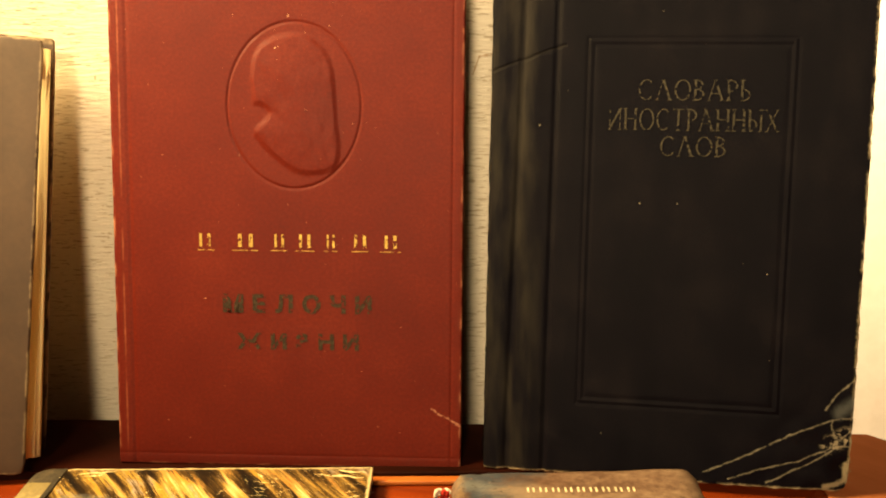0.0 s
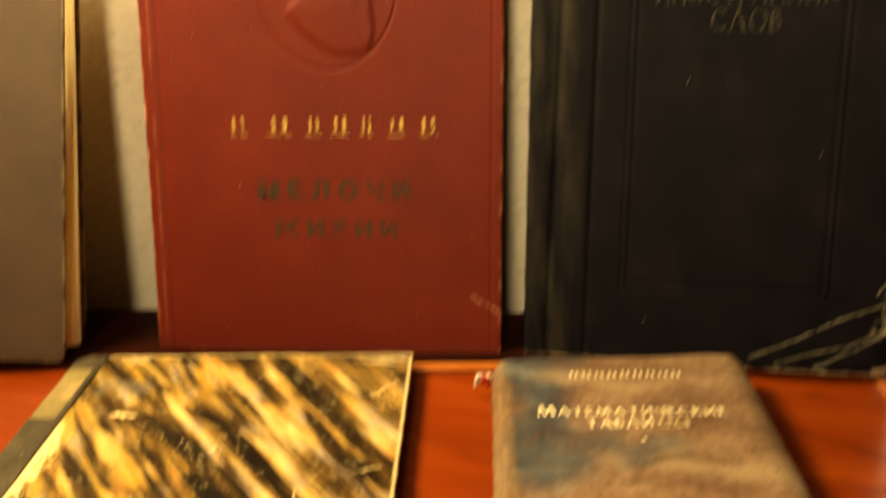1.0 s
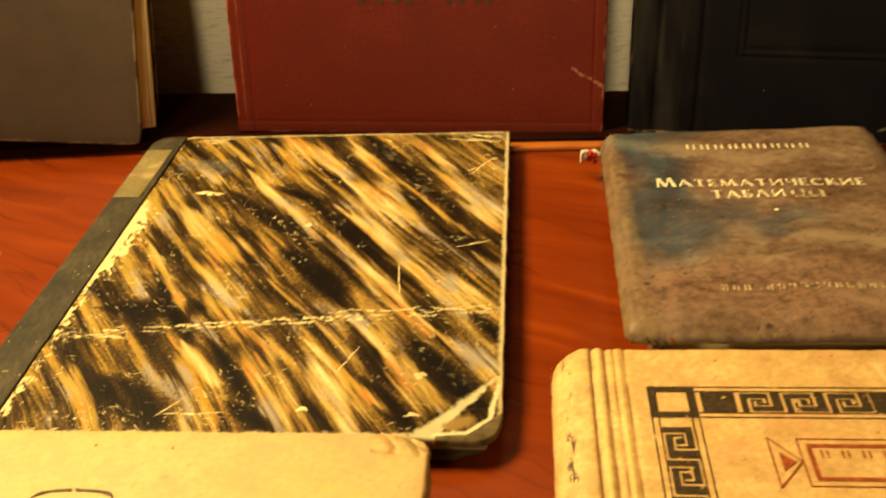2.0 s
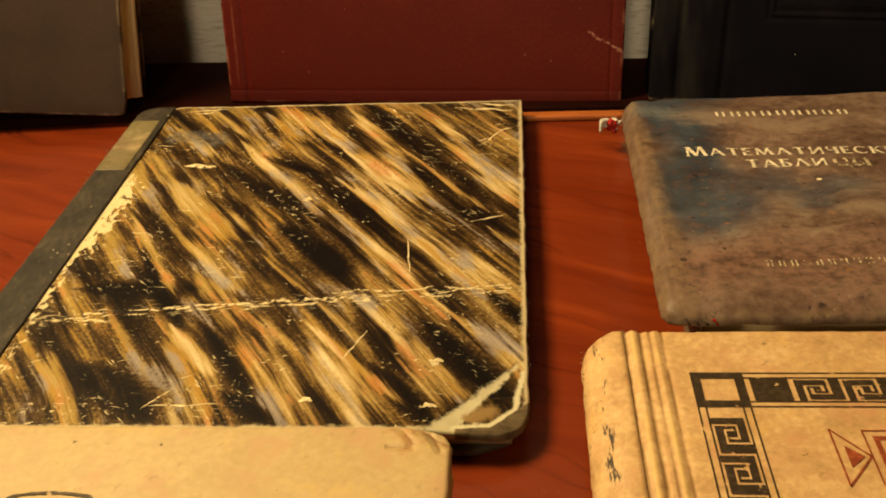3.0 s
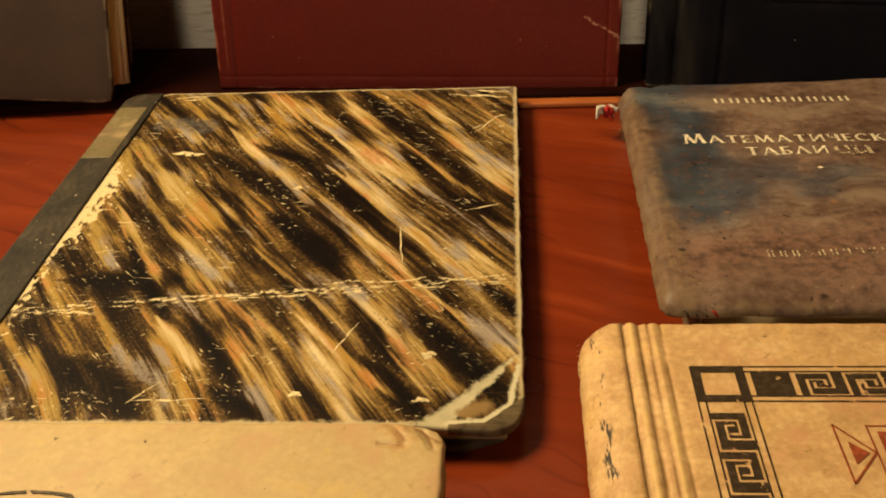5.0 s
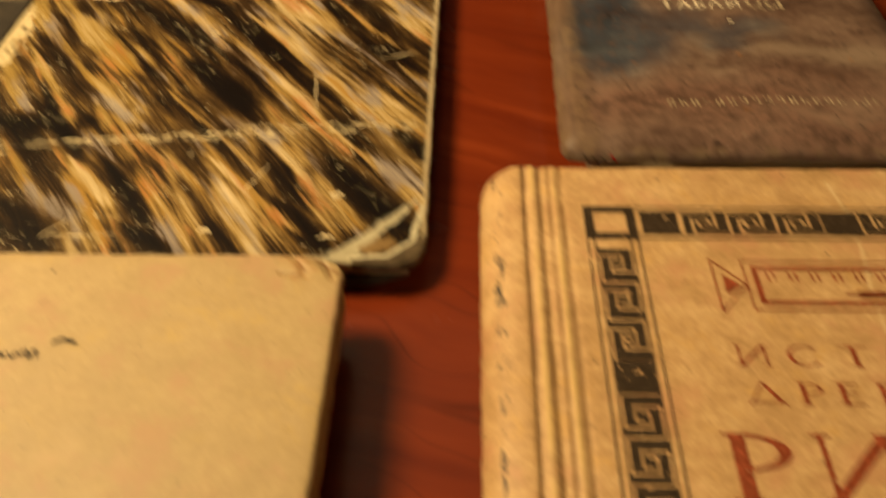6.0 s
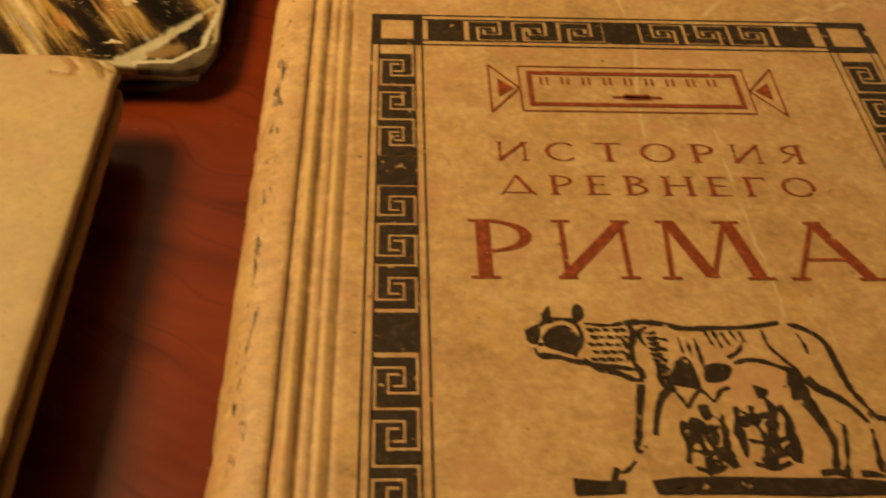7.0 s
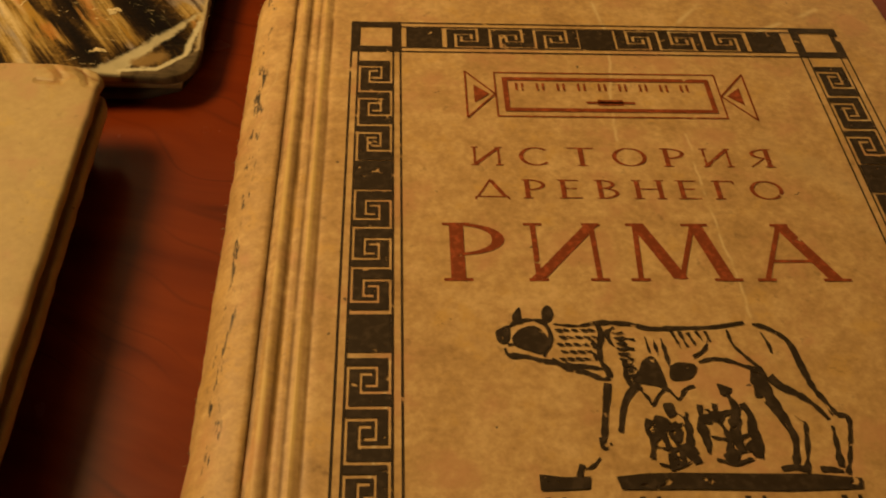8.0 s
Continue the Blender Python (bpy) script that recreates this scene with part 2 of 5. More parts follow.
# the broad streaks of the marbled cover: from, to, half width, in metres from its lower left corner
PALE_STREAKS = ((0.017, 0.159, 0.036, 0.136, 0.0013), (0.041, 0.151, 0.083, 0.089, 0.0017), (0.081, 0.101, 0.110, 0.060, 0.0021), (0.053, 0.173, 0.082, 0.140, 0.0034),
                (0.080, 0.140, 0.111, 0.102, 0.0021), (0.080, 0.169, 0.110, 0.110, 0.0026), (0.082, 0.117, 0.108, 0.084, 0.0017), (0.108, 0.084, 0.132, 0.056, 0.0030),
                (0.111, 0.161, 0.140, 0.099, 0.0026), (0.099, 0.141, 0.128, 0.099, 0.0009), (0.024, 0.093, 0.046, 0.057, 0.0013), (0.029, 0.117, 0.058, 0.082, 0.0030),
                (0.043, 0.083, 0.065, 0.055, 0.0021), (0.131, 0.087, 0.141, 0.069, 0.0013), (0.025, 0.175, 0.044, 0.150, 0.0017), (0.042, 0.174, 0.068, 0.145, 0.0017))
PALE_STREAKS_LOW = ((0.093, 0.057, 0.111, 0.035, 0.0017), (0.108, 0.037, 0.127, 0.009, 0.0025), (0.106, 0.062, 0.122, 0.042, 0.0017), (0.123, 0.044, 0.142, 0.021, 0.0017),
                    (0.085, 0.041, 0.112, 0.011, 0.0009), (0.090, 0.029, 0.106, 0.002, 0.0030), (0.067, 0.073, 0.102, 0.031, 0.0008), (0.049, 0.068, 0.069, 0.038, 0.0021),
                    (0.068, 0.040, 0.089, 0.002, 0.0021), (0.075, 0.038, 0.096, 0.002, 0.0013), (0.052, 0.038, 0.066, 0.021, 0.0013), (0.051, 0.034, 0.071, 0.002, 0.0017), (0.021, 0.032, 0.040, 0.002, 0.0021))
DARK_STREAKS = ((0.070, 0.088, 0.092, 0.062, 0.0042), (0.087, 0.171, 0.130, 0.099, 0.0026), (0.076, 0.126, 0.105, 0.084, 0.0013), (0.097, 0.049, 0.115, 0.019, 0.0021), (0.021, 0.055, 0.053, 0.055, 0.0030),
                (0.034, 0.023, 0.057, 0.004, 0.0038), (0.061, 0.038, 0.079, 0.011, 0.0017), (0.071, 0.013, 0.084, 0.003, 0.0017), (0.105, 0.023, 0.120, 0.004, 0.0021), (0.116, 0.040, 0.138, 0.013, 0.0021),
                (0.043, 0.128, 0.067, 0.101, 0.0021), (0.033, 0.074, 0.053, 0.040, 0.0017), (0.126, 0.099, 0.141, 0.080, 0.0021), (0.052, 0.135, 0.077, 0.119, 0.0013), (0.132, 0.054, 0.141, 0.039, 0.0017))


def mat_marbled(w, h):
    """Paste-paper marbling: slanting feathered streaks of ochre over black, cracked and rubbed."""
    m = Mat("marbled_paper", 0.4, 0.08)
    # u runs along the streaks, v across them
    bend = (m.noise(8, 2) - 0.5) * 0.012 + (m.noise(45, 2) - 0.5) * 0.0016
    u = m.x * 0.57 + m.y * -0.82
    v = m.x * 0.82 + m.y * 0.57 + bend
    s1 = m.noise(1.0, 2, m.vec(u * 17.0, v * 150.0, 0.0), 0.5)
    s2 = m.noise(1.0, 3, m.vec(u * 26.0, v * 460.0, 3.0), 0.6)
    s3 = m.noise(1.0, 3, m.vec(u * 80.0, v * 1500.0, 8.0), 0.7)
    grit = m.noise(900, 3, rough=0.7)
    fray = (s1 - 0.5) * -1.6 + (s2 - 0.5) * -2.2 + (s3 - 0.5) * -0.9 + (grit - 0.5) * 0.6
    light, dark = None, None
    for ax, ay, bx, by, wd in PALE_STREAKS + PALE_STREAKS_LOW:
        e = m.streak(ax, ay, bx, by, wd * 1.12, fray)
        light = e if light is None else light.max(e)
    for ax, ay, bx, by, wd in DARK_STREAKS:
        e = m.streak(ax, ay, bx, by, wd * 1.25, fray)
        dark = e if dark is None else dark.max(e)
    s = (s1 - 0.5) * 0.34 + (s2 - 0.5) * 0.24 + (s3 - 0.5) * 0.12 + (grit - 0.5) * 0.12 + (m.noise(42, 3) - 0.5) * 0.10 + 0.492 + light * 0.085 - dark * light.inv() * 0.080
    c = m.ramp(s, [(0.405, (0.0045, 0.0030, 0.0026)), (0.455, (0.0160, 0.0088, 0.0042)), (0.490, (0.060, 0.033, 0.010)), (0.530, (0.185, 0.112, 0.030)), (0.580, (0.38, 0.255, 0.080)), (0.66, (0.64, 0.50, 0.28))])
    lit = s.step(0.495, 0.56)
    left = (m.x + (m.noise(18, 2) - 0.5) * 0.05).step(0.085, 0.030)
    c = m.mix(c, (0.28, 0.185, 0.032), left * lit * 0.5)
    tint = m.noise(1.0, 3, m.vec(u * 34.0, v * 120.0, 7.0), 0.6)
    hue = m.noise(1.0, 3, m.vec(u * 16.0, v * 210.0, 17.0), 0.6)
    c = m.mix(c, (0.52, 0.40, 0.21), hue.step(0.55, 0.68) * lit * 0.6)
    c = m.mix(c, (0.34, 0.180, 0.018), hue.step(0.47, 0.36) * lit * 0.7)
    c = m.mix(c, (0.24, 0.24, 0.28), tint.step(0.54, 0.65) * s.step(0.480, 0.54) * 0.52)
    c = m.mix(c, (0.42, 0.150, 0.045), tint.step(0.45, 0.34) * s.step(0.495, 0.56) * 0.55)
    # dark dust over everything
    c = m.mix(c, (0.012, 0.009, 0.006), grit.step(0.57, 0.66) * m.noise(55, 2).step(0.40, 0.62) * 0.7)
    crumple = m.segment(0.022, 0.150, 0.036, 0.146, (m.noise(120, 3) - 0.5) * 0.008)
    c = m.mix(c, m.ramp(m.noise(420, 3, rough=0.7), [(0.35, (0.020, 0.017, 0.016)), (0.65, (0.16, 0.15, 0.14))]), crumple.step(0.0060, 0.0030) * 0.55)
    bare = (0.60, 0.49, 0.27)
    # flakes where the paper has lost its colour
    flake = m.noise(1.0, 3, m.vec(m.x * 420.0, m.y * 760.0, 0.0), 0.65)
    c = m.mix(c, bare, flake.step(0.625, 0.65) * m.noise(75, 2).step(0.57, 0.64))
    crumb = m.noise(1.0, 2, m.vec(m.x * 900.0, m.y * 1100.0, 30.0), 0.6)
    c = m.mix(c, bare, crumb.step(0.665, 0.70) * m.noise(45, 3).step(0.48, 0.60) * 0.85)
    slant = m.noise(1.0, 2, m.vec((m.x + m.y) * 1100.0, (m.x - m.y) * 130.0, 4.0)).step(0.655, 0.68)
    flat = m.noise(1.0, 2, m.vec(m.x * 120.0, m.y * 1500.0 + m.noise(60, 2) * 12.0, 9.0)).step(0.665, 0.69)
    c = m.mix(c, bare, slant.max(flat) * m.noise(50, 3).step(0.50, 0.57) * 0.85)
    # a crease right across, broken into hair lines
    for k, (ax, ay, bx, by) in enumerate(((0.018, 0.0410, 0.141, 0.0530), (0.018, 0.0425, 0.080, 0.0485), (0.052, 0.0460, 0.141, 0.0545), (0.085, 0.0520, 0.141, 0.0560), (0.019, 0.0405, 0.042, 0.0395), (0.030, 0.0445, 0.100, 0.0510))):
        wob = (m.noise(75 + 13 * k, 4, rough=0.7) - 0.5) * 0.0065
        d = m.segment(ax, ay, bx, by, wob)
        gate = m.noise(1.0, 2, m.vec(m.x * 130.0, m.y * 40.0, 3.0 + k))
        c = m.mix(c, bare, (d + grit * 0.0005).step(0.00072, 0.00040) * gate.step(0.46, 0.51) * m.noise(700, 2).step(0.38, 0.48))
    mid = m.segment(0.016, 0.0415, 0.141, 0.0535, (m.noise(25, 2) - 0.5) * 0.004)
    crack = m.noise(1.0, 3, m.vec(m.x * 260.0, (m.y - m.x * 0.09) * 1300.0, 2.0), 0.7)
    c = m.mix(c, bare, crack.step(0.58, 0.61) * mid.step(0.0050, 0.0010) * m.noise(90, 2).step(0.42, 0.54))
    # the rubbed strip beside the cloth spine, speckled
    far = (m.x - 0.0125 + (m.noise(110, 3) - 0.5) * 0.008) / 0.0085
    reach = (m.y + (m.noise(60, 2) - 0.5) * 0.02).step(0.128, 0.112) * ((m.y + (m.noise(70, 2) - 0.5) * 0.04).step(0.060, 0.085) * 0.55 + 0.45)
    chip = m.noise(1.0, 4, m.vec(m.x * 420.0, m.y * 260.0, 12.0), 0.7)
    c = m.mix(c, bare, (reach - far + (chip - 0.5) * 3.2 - 0.30).step(0.0, 0.16) * far.step(1.7, 1.0))
    edge = ((m.x * -1.0) + w).min(m.y).min((m.y * -1.0) + h)
    rub = (edge + m.noise(420, 3, rough=0.7) * 0.0026).step(0.0033, 0.0020)
    c = m.mix(c, (0.52, 0.42, 0.24), rub * 0.9)
    # torn corner: a ragged pale tear, wide below and narrow above, and a pale rim round the flap
    t = (m.x - (w - 0.0205)) / 0.0185
    tear = m.segment(w - 0.0205, -0.001, w - 0.002, 0.0232, (m.noise(110, 3) - 0.5) * 0.0030)
    rag = m.noise(420, 4, rough=0.7)
    wide = (t * -0.0021) + 0.0044
    inside = (tear + rag * 0.0036 - wide)
    c = m.mix(c, (0.50, 0.44, 0.28), inside.step(0.0004, -0.0006) * (m.noise(260, 3) * 0.5 + 0.7).min(1.0))
    flap = m.segment(w - 0.0125, 0.0050, w - 0.0085, 0.0075, (m.noise(150, 3) - 0.5) * 0.004)
    c = m.mix(c, (0.24, 0.150, 0.055), (flap + rag * 0.003).step(0.0042, 0.0022))
    rim = m.segment(w - 0.0165, 0.0018, w - 0.0085, 0.0030, (m.noise(160, 3) - 0.5) * 0.003).min(m.segment(w - 0.0085, 0.0030, w - 0.0032, 0.0082, (m.noise(160, 3) - 0.5) * 0.003)).min(m.segment(w - 0.0032, 0.0082, w - 0.0012, 0.020, (m.noise(160, 3) - 0.5) * 0.002))
    c = m.mix(c, (0.58, 0.52, 0.34), (rim + rag * 0.0020).step(0.0021, 0.0013))
    under = ((m.x - (w - 0.0165)) * 0.15 + 0.0016 - m.y).max((m.x - (w - 0.0085)) * 0.98 + 0.0028 - m.y) .min(m.x - (w - 0.0165))
    c = m.mix(c, m.ramp(m.noise(1.0, 4, m.vec(m.x * 160.0, m.y * 420.0, 0.0), 0.65, 0.8), [(0.35, (0.07, 0.050, 0.028)), (0.65, (0.16, 0.115, 0.062))]), (under + (rag - 0.5) * 0.001).step(0.0, 0.0006))
    m.color(c)
    m.bump(flake, 0.00012, 0.6)
    m.bump(m.noise(70, 3), 0.0004, 0.4)
    m.bump(mid.step(0.0, 0.0015), 0.0003, 0.6)
    m.bump(inside.step(-0.001, 0.001), 0.0006, 0.8)
    m.roughness(m.noise(150, 3) * 0.3 + 0.30)
    return m.m


def mat_worn_cloth():
    m = Mat("dark_spine_cloth", 0.6, 0.25)
    a, f = m.noise(60, 4), m.noise(1.0, 3, m.vec(m.x * 900.0, m.y * 350.0, m.z * 900.0), 0.7)
    c = m.ramp(a * 0.5 + f * 0.5, [(0.36, (0.010, 0.008, 0.006)), (0.5, (0.030, 0.023, 0.015)), (0.66, (0.075, 0.056, 0.034))])
    c = m.mix(c, (0.20, 0.15, 0.08), (m.x + m.noise(260, 3) * 0.0022).step(0.0016, 0.0004) * m.noise(90, 2).step(0.42, 0.58))
    c = m.mix(c, (0.45, 0.36, 0.20), m.noise(600, 2).step(0.72, 0.75))
    m.color(c)
    cloth_weave(m, 0.0006, 0.00008)
    m.bump(a, 0.0003, 0.4)
    return m.m


def mat_brown(w, h):
    m = Mat("stained_brown_leathercloth", 0.5, 0.24)
    a, b = m.noise(24, 4), m.noise(80, 5, rough=0.65)
    d = m.noise(320, 4, rough=0.65)
    smear = m.noise(1.0, 4, m.vec(m.x * 28.0, m.y * 75.0 + a * 2.0, 5.0), 0.6)
    base = m.ramp(a * 0.24 + b * 0.12 + smear * 0.38 + d * 0.26, [(0.36, (0.050, 0.026, 0.017)), (0.46, (0.110, 0.063, 0.043)), (0.55, (0.182, 0.116, 0.081)), (0.66, (0.28, 0.195, 0.138))])
    wob = (a - 0.5) * 0.05 + (b - 0.5) * 0.016
    blue = m.segment(0.013, 0.112, 0.024, 0.052, wob).step(0.021, 0.003).max(m.segment(0.004, 0.118, 0.030, 0.119, wob).step(0.010, 0.001)).max(m.segment(0.030, 0.062, 0.055, 0.056, wob).step(0.013, 0.001) * 0.7)
    c = m.mix(base, m.ramp(b * 0.5 + smear * 0.5, [(0.36, (0.014, 0.017, 0.026)), (0.50, (0.040, 0.050, 0.068)), (0.64, (0.105, 0.110, 0.115))]), blue * (b * 0.5 + d * 0.5).step(0.28, 0.50) * 0.95)
    black = m.segment(0.010, 0.090, 0.018, 0.060, wob).step(0.012, 0.002)
    c = m.mix(c, (0.012, 0.013, 0.015), black * smear.step(0.42, 0.6) * 0.8)
    # Paler smears; the lower one puts the cover's sheen into its colour.
    light = m.segment(0.045, 0.046, 0.100, 0.044, wob).step(0.014, 0.002).max(m.segment(0.020, 0.104, 0.062, 0.101, wob).step(0.008, 0.001) * 0.7)
    c = m.mix(c, (0.25, 0.178, 0.122), light * smear.step(0.36, 0.60) * 0.8)
    rosy = m.segment(0.015, 0.020, 0.100, 0.012, wob).step(0.024, 0.004)
    c = m.mix(c, (0.21, 0.110, 0.074), rosy * d.step(0.35, 0.65) * 0.6)
    hinge = m.segment(0.0065, 0.0, 0.0045, h, (b - 0.5) * 0.006)
    c = m.mix(c, (0.20, 0.130, 0.065), hinge.step(0.0038, 0.0008) * (d * 0.8 + b * 0.2).step(0.42, 0.60) * 0.6)
    c = m.mix(c, m.ramp(m.noise(1.0, 3, m.vec(m.x * 500.0, m.y * 60.0, m.z * 500.0)), [(0.3, (0.085, 0.046, 0.024)), (0.7, (0.20, 0.125, 0.066))]), m.x.step(0.0085, 0.0035) * (m.y + wob).step(0.112, 0.095) * 0.5)
    edge = m.x.min((m.x * -1.0) + w).min(m.y).min((m.y * -1.0) + h)
    rub = (edge + b * 0.004).step(0.0045, 0.0015) * m.noise(200, 3).step(0.4, 0.6)
    c = m.mix(c, (0.24, 0.165, 0.085), rub * 0.7)
    spots = m.noise(260, 2).step(0.68, 0.74)
    c = m.mix(c, (0.018, 0.011, 0.009), spots * 0.75)
    warm = m.noise(170, 2).step(0.70, 0.76)
    c = m.mix(c, (0.26, 0.115, 0.035), warm * 0.6)
    pepper = m.noise(480, 3, rough=0.7).step(0.58, 0.68) * m.noise(45, 3).step(0.42, 0.6)
    c = m.mix(c, (0.030, 0.020, 0.017), pepper * 0.6)
    pin = m.noise(650, 2).step(0.68, 0.72) * m.noise(50, 2).step(0.45, 0.6)
    c = m.mix(c, (0.26, 0.20, 0.14), pin * 0.6)
    m.color(c)
    m.bump(m.noise(60, 4), 0.0008, 0.45)
    m.bump(m.noise(900, 2), 0.00008, 0.6)
    m.bump(d, 0.0003, 0.6)
    m.roughness(b * 0.3 + 0.36)
    return m.m


def mat_tan(name="tan_paper_boards", base=((0.36, 0.210, 0.078), (0.52, 0.320, 0.132), (0.67, 0.45, 0.21)), wear_x=0.0, creases=(), scuffs=(), shaded_grooves=(), lit_ridges=()):
    m = Mat(name, 0.55, 0.4)
    a, b, f = m.noise(26, 4), m.noise(150, 5, rough=0.65), m.noise(620, 3, rough=0.65)
    c = m.ramp(a * 0.24 + b * 0.42 + f * 0.34, [(0.36, base[0]), (0.5, base[1]), (0.63, base[2])])
    hue, fleck = m.noise(70, 4, rough=0.65), m.noise(330, 3, rough=0.7)
    c = m.mix(c, tuple(v * k for v, k in zip(base[1], (1.02, 0.86, 0.98))), hue.step(0.50, 0.68) * 0.7)
    c = m.mix(c, tuple(v * k for v, k in zip(base[1], (1.15, 1.12, 0.85))), hue.step(0.48, 0.32) * fleck.step(0.40, 0.62) * 0.8)
    c = m.mix(c, tuple(v * 0.55 for v in base[0]), fleck.step(0.60, 0.72) * m.noise(60, 3).step(0.40, 0.62) * 0.5)
    dots = m.noise(380, 2).step(0.755, 0.775)
    c = m.mix(c, (0.05, 0.035, 0.02), dots * 0.8)
    pale = m.noise(48, 3).step(0.62, 0.75)
    c = m.mix(c, (0.58, 0.42, 0.21), pale * 0.35)
    if wear_x:
        worn = m.noise(1.0, 3, m.vec(m.x * 700.0, m.y * 110.0, 0.0), 0.7)
        c = m.mix(c, (0.035, 0.022, 0.012), worn.step(0.555, 0.605) * (m.x - wear_x + (m.noise(60, 2) - 0.5) * 0.0044).abs().step(0.0015, 0.0006))
        hair = m.noise(1.0, 2, m.vec(m.x * 900.0 + (m.noise(40, 2) * 20.0), m.y * 25.0, 0.0))
        c = m.mix(c, (0.62, 0.48, 0.26), hair.step(0.66, 0.72) * 0.35)
    # Hinge relief painted: shade in the grooves, glints along the ridges.
    for g in shaded_grooves:
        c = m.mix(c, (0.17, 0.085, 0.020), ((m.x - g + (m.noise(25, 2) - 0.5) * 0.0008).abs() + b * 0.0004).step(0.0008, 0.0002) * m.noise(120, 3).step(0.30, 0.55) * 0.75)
    for g in lit_ridges:
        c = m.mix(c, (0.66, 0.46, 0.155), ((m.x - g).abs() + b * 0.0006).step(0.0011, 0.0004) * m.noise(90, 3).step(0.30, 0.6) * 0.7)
    for k, (ax, ay, bx, by, wd) in enumerate(scuffs):
        d = m.segment(ax, ay, bx, by, (m.noise(60 + 15 * k, 3) - 0.5) * 0.004)
        c = m.mix(c, (0.72, 0.56, 0.30), (d + b * wd).step(wd * 1.5, wd * 0.4) * m.noise(140, 3).step(0.36, 0.56) * 0.75)
    for k, (ax, ay, bx, by, wd) in enumerate(creases):
        d = m.segment(ax, ay, bx, by, (m.noise(130 + 20 * k, 3) - 0.5) * 0.0022)
        if k == 0:
            c = m.mix(c, (0.44, 0.215, 0.070), (d + b * 0.005).step(0.0065, 0.0025) * m.noise(170, 3).step(0.36, 0.56) * 0.7)
        c = m.mix(c, (0.21, 0.095, 0.025), (d + b * wd).step(wd * 1.1, wd * 0.3) * m.noise(300, 3).step(0.36, 0.5) * 0.9)
        m.bump(d.step(0.0, wd * 1.5), 0.0005, 0.7)
    m.color(c)
    m.bump(b, 0.0003, 0.35)
    m.bump(f, 0.00006, 0.5)
    m.roughness(b * 0.25 + 0.42)
    return m.m


def mat_ink(name, rgb, rough=0.6, metal=0.0, broken=0.0):
    m = Mat(name, rough, 0.15)
    n = m.noise(700, 3)
    k = tuple(min(1.0, v * 1.7 + 0.003) for v in rgb)
    m.color(m.mix(rgb, k, n.step(0.45, 0.7)))
    m.b.inputs["Metallic"].default_value = metal
    if broken:
        m.t.links.new(m.noise(500, 3).step(broken, broken + 0.05).s, m.b.inputs["Alpha"])
    return m.m


def mat_thread(name, rgb):
    m = Mat(name, 0.9, 0.1)
    m.color(m.mix(rgb, tuple(v * 0.5 for v in rgb), m.noise(1500, 2)))
    return m.m


# ---------------------------------------------------------------- mesh helpers
def mesh_object(name, bm, material, parent=None, smooth=True):
    me = bpy.data.meshes.new(name)
    bm.normal_update()
    bm.to_mesh(me)
    bm.free()
    if smooth:
        me.polygons.foreach_set("use_smooth", [True] * len(me.polygons))
    ob = new(name, me)
    me.materials.append(material)
    if parent is not None:
        ob.parent = parent
    return ob


def part(name, bm, material, parent, label="", smooth=True):
    ob = mesh_object(name, bm, material, parent, smooth)
    return tagged(ob, label) if label else ob


def thing(name, m, label, category, group=""):
    ob = new(name)
    ob.empty_display_size = 0.02
    ob.matrix_world = m
    return tagged(ob, label, category, group)


def box(x0, y0, z0, x1, y1, z1, bevel=0.0, seg=2):
    bm = bmesh.new()
    bmesh.ops.create_cube(bm, size=1.0)
    for v in bm.verts:
        v.co = Vector(((x0 + x1) / 2 + v.co.x * (x1 - x0), (y0 + y1) / 2 + v.co.y * (y1 - y0), (z0 + z1) / 2 + v.co.z * (z1 - z0)))
    if bevel:
        bmesh.ops.bevel(bm, geom=bm.edges[:], offset=bevel, segments=seg, profile=0.5, affect="EDGES")
    return bm


def spaced(size, n, r, fine=()):
    """Coordinates 0..size, denser near both ends and round the places named in fine."""
    ends = [r * k / 3 for k in range(3)]
    inner = list(np.linspace(r, size - r, n))
    for at_, half in fine:
        inner += [at_ + half * k / 4 for k in range(-4, 5)]
    inner = sorted(v for v in inner if r <= v <= size - r)
    keep = [inner[0]]
    for v in inner[1:-1]:
        if v - keep[-1] > 0.00012:
            keep.append(v)
    return [*ends, *keep, inner[-1], *[size - e for e in reversed(ends)]]


